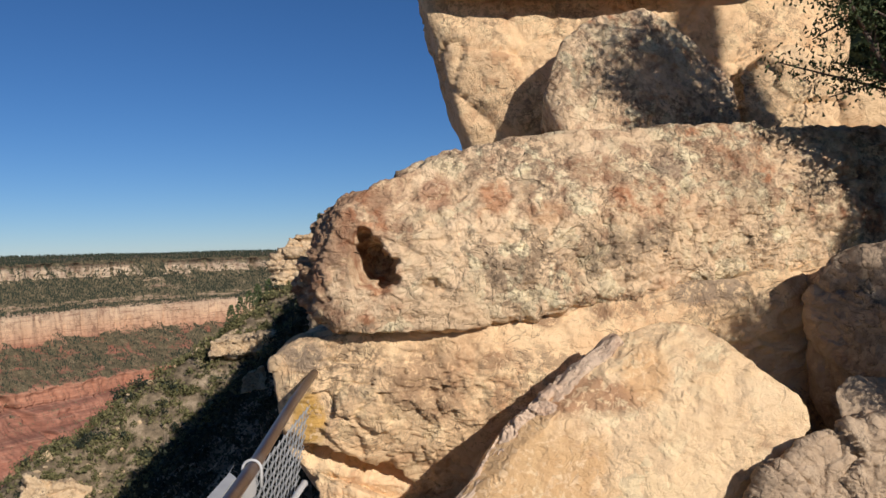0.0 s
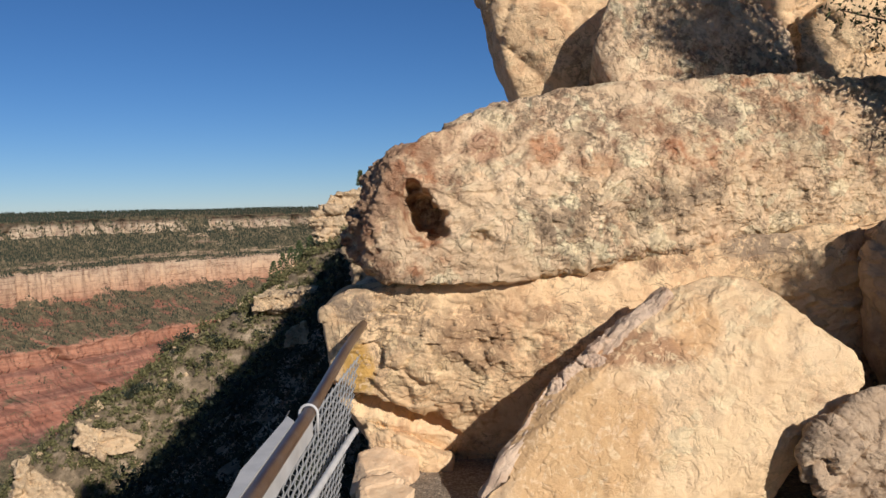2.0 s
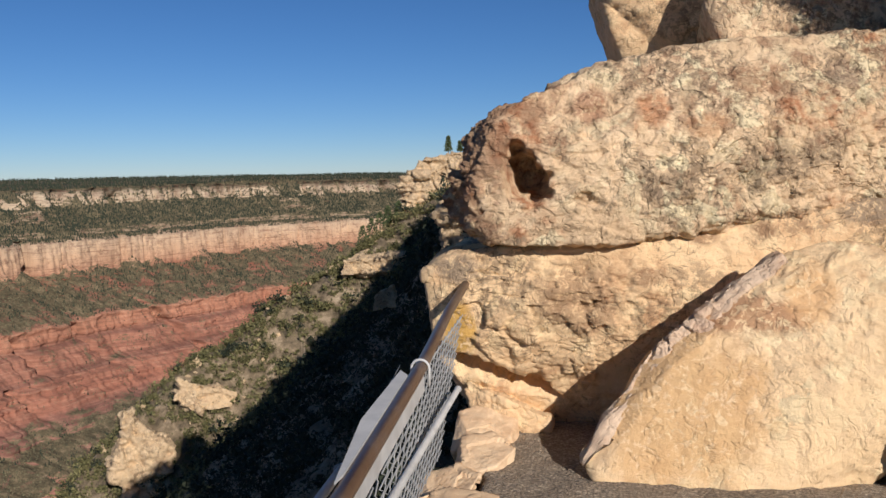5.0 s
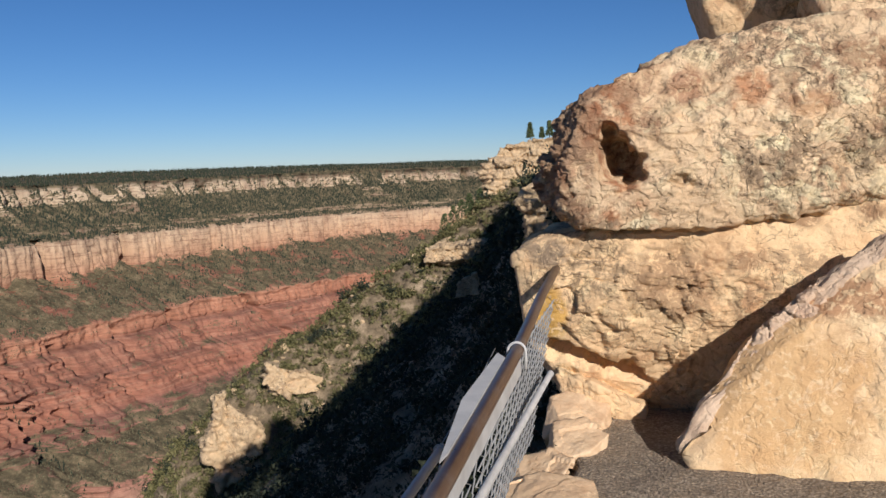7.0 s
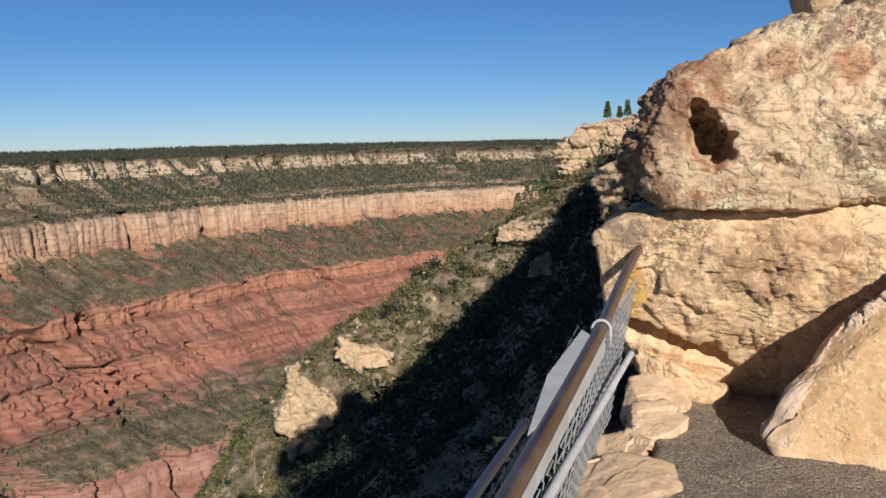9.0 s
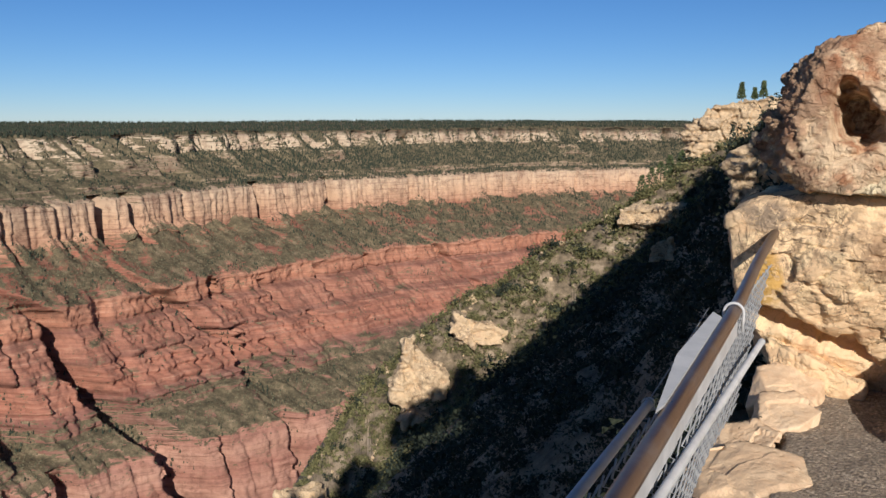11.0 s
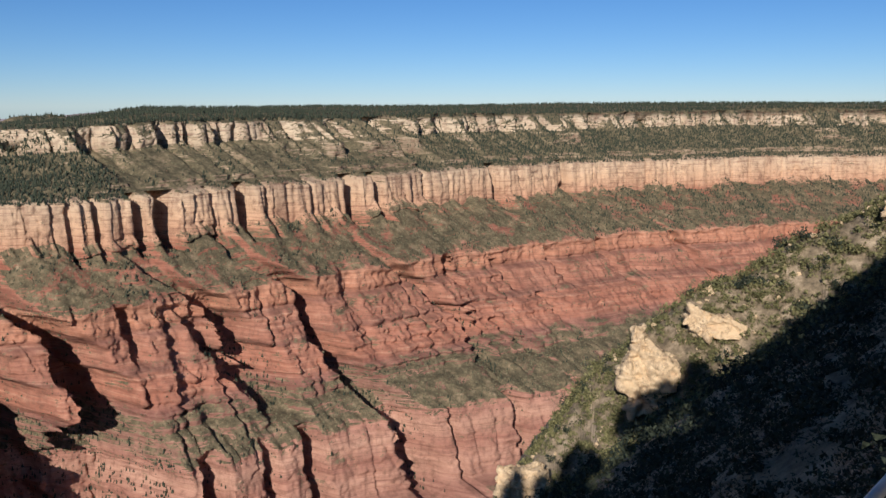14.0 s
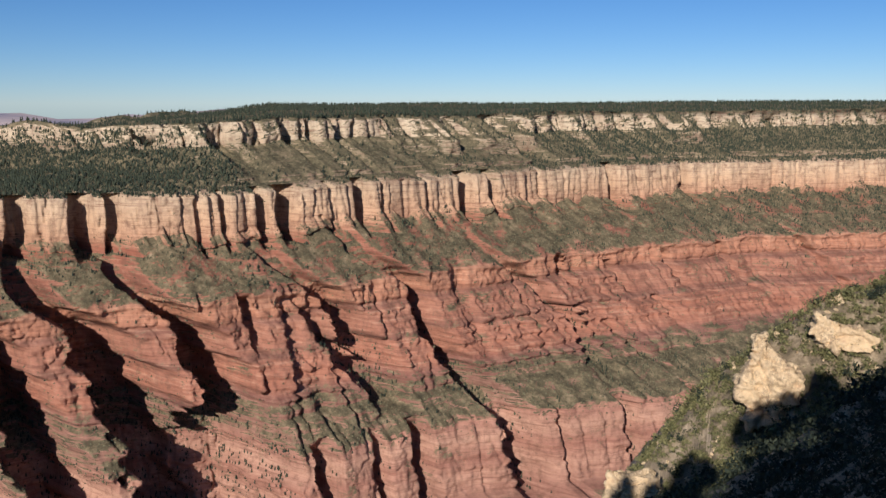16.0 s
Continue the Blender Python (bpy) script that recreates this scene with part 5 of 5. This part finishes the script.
# ---- stones along the fence ----
def stones():
    for pts, lab in (
            ([(-0.80, 4.62, 0.20), (-0.58, 4.75, 0.24), (-0.42, 4.62, 0.16), (-0.46, 4.35, 0.10), (-0.68, 4.28, 0.12), (-0.82, 4.35, 0.02), (-0.4, 4.5, -0.1), (-0.8, 4.6, -0.2)], "flat cream stone wedged under the fence"),
            ([(-0.74, 4.30, 0.16), (-0.55, 4.36, 0.17), (-0.40, 4.22, 0.13), (-0.50, 3.98, 0.10), (-0.68, 3.92, 0.06), (-0.76, 4.1, 0.02), (-0.45, 4.1, -0.1), (-0.7, 4.2, -0.2)], "tan stone with a split face beside the asphalt"),
            ([(-0.90, 4.05, 0.05), (-0.72, 4.1, 0.08), (-0.56, 3.92, 0.09), (-0.60, 3.72, 0.06), (-0.80, 3.66, 0.02), (-0.92, 3.8, -0.04), (-0.7, 3.8, -0.2)], "pale flat stone below the wire mesh"),
            ([(-0.92, 3.62, 0.08), (-0.70, 3.68, 0.14), (-0.42, 3.60, 0.13), (-0.36, 3.36, 0.10), (-0.50, 3.14, 0.10), (-0.80, 3.05, 0.06), (-0.95, 3.25, 0.0), (-0.6, 3.3, -0.2), (-0.9, 3.5, -0.25)], "broad cracked tan stone at the path's edge"),
            ([(-0.95, 3.0, 0.06), (-0.6, 3.02, 0.10), (-0.45, 2.8, 0.09), (-0.55, 2.4, 0.08), (-0.9, 2.4, 0.0), (-0.7, 2.7, -0.2)], "low buff stone beside the fence")):
        mid = np.mean(pts, axis=0)
        pts = [tuple(mid + (np.array(p) - mid) * (0.88, 0.86, 0.95) + (0, 0, 0.0)) for p in pts]
        seed = int(1000 * abs(pts[0][0]) + 10 * abs(pts[0][1]))
        tagged(rock("stone", pts, M_STONE, 6, sharp=70, rough=0.010, scale=1.6, fine=0.003, seed=seed, groove=0.0, broken=((0.26, 0.016),)), lab, "stone", group="stones along the fence")


stones()


# ---- the juniper ----
def juniper(at, lean, crowns, seed, label):
    rng = np.random.default_rng(seed)
    tree = tagged(new("juniper_tree"), label, "tree")
    tree.location = at
    o = Vector(at)
    bm = bmesh.new()
    top = Vector(lean)
    trunk = [Vector((0, 0, 0)).lerp(top, t) + Vector((0.05 * math.sin(5 * t), 0.05 * math.cos(4 * t) - 0.05, 0)) for t in np.linspace(0, 1, 9)]
    tube(bm, trunk, [0.13 - 0.08 * t for t in np.linspace(0, 1, 9)], 10)
    ends = []
    for c, r in crowns:
        c = Vector(c) - o
        for k in range(7):
            start = trunk[int(rng.integers(3, 9))]
            e = c + Vector(rng.normal(0, 0.38, 3)) * r
            mid = start.lerp(e, 0.5) + Vector(rng.normal(0, 0.08, 3))
            tube(bm, [start, mid, e], [0.035, 0.02, 0.006], 6)
            ends.append((mid, e))
            for j in range(3):
                e2 = e + Vector(rng.normal(0, 0.2, 3))
                tube(bm, [mid.lerp(e, 0.4 + 0.2 * j), e2], [0.012, 0.004], 5)
                ends.append((mid.lerp(e, 0.5), e2))
    part("trunk", bm, M_BARK, tree, "dark twisted trunk and limbs")
    n = 48000
    which = rng.integers(0, len(ends), n)
    t = rng.uniform(0.25, 1.1, n)
    a = np.array([ends[k][0][:] for k in which])
    b = np.array([ends[k][1][:] for k in which])
    p = a + (b - a) * t[:, None] + rng.normal(0, 0.055, (n, 3))
    d = rng.normal(0, 1, (n, 3)) + (0, 0, 0.7)
    d /= np.linalg.norm(d, axis=1)[:, None]
    s = np.cross(d, rng.normal(0, 1, (n, 3)))
    s /= np.linalg.norm(s, axis=1)[:, None]
    g = np.cross(d, s)
    ln, w = rng.uniform(0.018, 0.042, n)[:, None], rng.uniform(0.006, 0.012, n)[:, None]
    v = np.stack([p - s * w, p + s * w, p + d * ln, p + g * w], 1).reshape(-1, 3)
    i = np.arange(n)[:, None] * 4
    f = np.concatenate([i + (0, 1, 2), i + (1, 3, 2)])
    crown = new("crown", mesh_from("crown", v, f, M_JUNIPER, smooth=False))
    crown.parent = tree
    crown["label"] = "dense scaly green foliage"
    return tree


tree = juniper((3.25, 4.75, 0.3), (-0.05, 0.1, 2.4), [((3.2, 4.8, 2.9), 0.45), ((3.5, 4.8, 2.55), 0.4), ((3.0, 4.7, 2.95), 0.4), ((2.8, 4.6, 2.85), 0.28), ((2.92, 4.6, 2.62), 0.32), ((2.5, 4.75, 3.0), 0.26), ((2.66, 4.75, 2.86), 0.3), ((3.25, 4.6, 2.3), 0.32), ((2.95, 3.75, 4.02), 0.42), ((2.75, 3.7, 3.95), 0.35), ((3.5, 4.2, 2.3), 0.35)], 5, "dark green juniper with dense foliage rooted among the boulders")
# its neighbours across the path, known by the shade that they throw
copy_thing(tree, pose(3.35, 2.85, 0.05, 0, 0, 140) @ Matrix.Scale(0.72, 4))
# an extra one, unseen, added to deepen the shade on the brown boulder
copy_thing(tree, pose(3.15, 3.15, 0.0, 0, 0, 20) @ Matrix.Scale(0.6, 4))
copy_thing(tree, pose(4.0, -1.3, 0.05, 0, 0, 70) @ Matrix.Scale(0.7, 4))


# ---- pines along the ridge, out of view, added to throw the shade on the spur ----
def pine(height, bare):
    rng = np.random.default_rng(55)
    tree = tagged(new("shade_pine_tree"), "tall dark green pine added out of view to shade the spur", "tree", group="pines on the ridge")
    bm = bmesh.new()
    tube(bm, [(0, 0, -0.6), (0.08, 0.03, height * 0.4), (-0.04, 0.05, height * 0.75), (0, 0, height * 0.98)], [0.24, 0.18, 0.10, 0.02], 9)
    for k in range(26):
        a, t = rng.uniform(0, 6.28), bare + (0.95 - bare) * k / 26
        r = 2.5 * (1.08 - t) ** 0.6 * rng.uniform(0.7, 1.0)
        tube(bm, [(0, 0, t * height), (0.5 * r * math.cos(a), 0.5 * r * math.sin(a), t * height + 0.1), (r * math.cos(a), r * math.sin(a), t * height + 0.3)], [0.05, 0.035, 0.01], 5)
    part("trunk", bm, M_BARK, tree)
    n = 9000
    t = bare + (1 - bare) * rng.uniform(0, 1, n) ** 1.15
    a = rng.uniform(0, 6.28, n)
    r = (2.7 if bare < 0.5 else 5.0) * (1.06 - t) ** 0.6 * np.sqrt(rng.uniform(0, 1, n)) * (1 + 0.25 * np.sin(3 * a + 9 * t))
    p = np.stack([r * np.cos(a), r * np.sin(a), t * height + rng.normal(0, 0.2, n)], 1)
    v = p[:, None] + rng.normal(0, 0.2, (n, 3, 3))
    crown = new("crown", mesh_from("crown", v.reshape(-1, 3), np.arange(n * 3).reshape(-1, 3), M_JUNIPER, smooth=False))
    crown.parent = tree
    return tree


def shade_pines():
    rng = random.Random(8)
    tall, high = pine(13.5, 0.06), pine(17.5, 0.73)
    low_spots = [(7.5 + rng.uniform(-1, 1.5), y + rng.uniform(-0.8, 0.8), h) for y, h in zip(range(12, 66, 4), (16, 15.5, 14.5, 13, 12.5, 12.5, 12, 12.5, 13, 13, 13.5, 13.5, 12.5, 11))]
    low_spots += [(7.5 + rng.uniform(-1, 1.5), -y, 12.5 + rng.uniform(-1.2, 2.0)) for y in (17, 20, 22.5, 25.5, 30, 34, 38, 43, 47, 52, 57)]
    for source, size, spots in ((tall, 13.5, low_spots), (high, 17.5, [(7.6, -2.2, 18.0), (7.2, -12.8, 13.2), (7.2, 1.6, 17.4), (7.6, 4.8, 17.0), (7.3, 8.2, 17.0)])):
        for k, (x, y, h) in enumerate(spots):
            z = max(0.05, float(hill_height(np.array([x]), np.array([y]))[0]))
            m = pose(x, y, z, 0, 0, rng.uniform(0, 360)) @ Matrix.Scale((h - min(z, 3)) / size, 4)
            if k == 0:
                source.matrix_world = m
            else:
                copy_thing(source, m)


shade_pines()


# ---- fence fittings ----
def fittings():
    base = bpy.data.objects["fence"]
    inv = Matrix.Translation(-base.location)

    def add(name, bm, mat, label=""):
        bmesh.ops.transform(bm, matrix=inv, verts=bm.verts)
        return part(name, bm, mat, base, label)
    for y, x, z in ((2.75, -0.65, 0.885),):
        bm = bmesh.new()
        loop = [(x - 0.03, y, z - 0.06)] + [(x + 0.031 * math.cos(a), y, z + 0.031 * math.sin(a)) for a in np.linspace(math.pi, 0, 9)] + [(x + 0.03, y, z - 0.06)]
        tube(bm, loop, 0.005, 8)
        add("pipe_clamp", bm, M_GALV, "bent steel strap over the handrail")
    # steel flange hanging under the handrail
    bm = bmesh.new()
    rows = [[bm.verts.new((x + dx, y, z + dz)) for dx, dz in ((0.004, -0.015), (0.004, -0.075), (0.010, -0.075), (0.010, -0.015))] for x, y, z in ((-0.645, 2.74, 0.885), (-0.63, 1.7, 0.855), (-0.61, 0.6, 0.83), (-0.60, -3, 0.82))]
    for a, b in zip(rows, rows[1:]):
        for k in range(4):
            bm.faces.new((a[k], a[(k + 1) % 4], b[(k + 1) % 4], b[k]))
    bm.faces.new(rows[0])
    bm.faces.new(rows[-1])
    bmesh.ops.recalc_face_normals(bm, faces=bm.faces)
    add("flange", bm, M_GALV)
    # wire tie on the outer rail
    bm = bmesh.new()
    tube(bm, [(-0.80 + 0.018 * math.cos(a), 2.25 + 0.006 * math.sin(a * 0.5), 0.70 + 0.018 * math.sin(a)) for a in np.linspace(-0.5, 5.5, 14)] + [(-0.76, 2.24, 0.70)], 0.003, 6)
    add("wire_tie", bm, M_WIRE)
    bm = bmesh.new()
    tube(bm, [(-0.80, 2.26, 0.71), (-0.80, 2.8, 0.76), (-0.77, 2.98, 0.84)], 0.002, 5)
    add("tension_wire", bm, M_WIRE)


fittings()


# ---- conifers on the butte and below it ----
def butte_trees():
    rng = np.random.default_rng(77)
    for x, y, z, h in ((-24.6, 167.5, 5.4, 3.6), (-22.4, 168.5, 5.6, 2.4), (-20.8, 168, 5.8, 3.4), (-38.9, 152, -15, 7.0), (-37.4, 153, -15, 8.4), (-36.0, 154, -14.5, 9.0), (-34.6, 155, -14.5, 8.0), (-33.2, 156, -14, 7.0), (-40.2, 150, -17, 5.0), (-35.4, 158.5, -9.5, 5.0), (-33.8, 161, -8, 4.4)):
        tree = tagged(new("conifer"), "small dark green conifer growing on a rock ledge", "tree", group="conifers on the butte")
        tree.location = (x, y, z)
        bm = bmesh.new()
        tube(bm, [(0, 0, -0.5), (0.05, 0, h * 0.5), (0, 0, h * 0.97)], [0.12, 0.08, 0.02], 6)
        part("trunk", bm, M_BARK, tree)
        n = 420
        t = rng.uniform(0.1, 1, n) ** 0.8
        a = rng.uniform(0, 6.28, n)
        r = (1 - t) ** 0.8 * h * (0.30 if z < 0 else 0.22) * rng.uniform(0.3, 1.1, n) + 0.05
        p = np.stack([r * np.cos(a), r * np.sin(a), t * h], 1)
        d = np.stack([np.cos(a), np.sin(a), rng.uniform(-0.5, 0.6, n)], 1)
        s = np.stack([-np.sin(a), np.cos(a), rng.normal(0, 0.4, n)], 1)
        ln, w = rng.uniform(0.2, 0.45, n)[:, None], rng.uniform(0.10, 0.2, n)[:, None]
        v = np.stack([p - s * w, p + s * w, p + d * ln, p + (0, 0, 0.18)], 1).reshape(-1, 3)
        i = np.arange(n)[:, None] * 4
        crown = new("crown", mesh_from("crown", v, np.concatenate([i + (0, 1, 2), i + (1, 3, 2), i + (3, 0, 2)]), M_JUNIPER, smooth=False))
        crown.parent = tree


butte_trees()


# ---- rocks on the shaded drop below the fence ----
def drop_rocks():
    rng = random.Random(12)
    for k in range(16):
        a, r = radians(rng.uniform(14, 62)), rng.uniform(4.5, 16)
        x, y = -math.sin(a) * r, math.cos(a) * r
        if x > -1.7:
            continue
        z = float(hill_height(np.array([x]), np.array([y]))[0])
        s = rng.uniform(0.35, 0.9)
        pts = [(x + s * rng.uniform(0.6, 1) * sx, y + s * rng.uniform(0.6, 1) * sy, z + s * 0.7 * rng.uniform(0.6, 1) * sz) for sx in (-1, 1) for sy in (-1, 1) for sz in (-1, 0.9)]
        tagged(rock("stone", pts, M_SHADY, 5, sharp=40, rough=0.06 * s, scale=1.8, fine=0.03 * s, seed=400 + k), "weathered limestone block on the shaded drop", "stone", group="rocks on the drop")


drop_rocks()
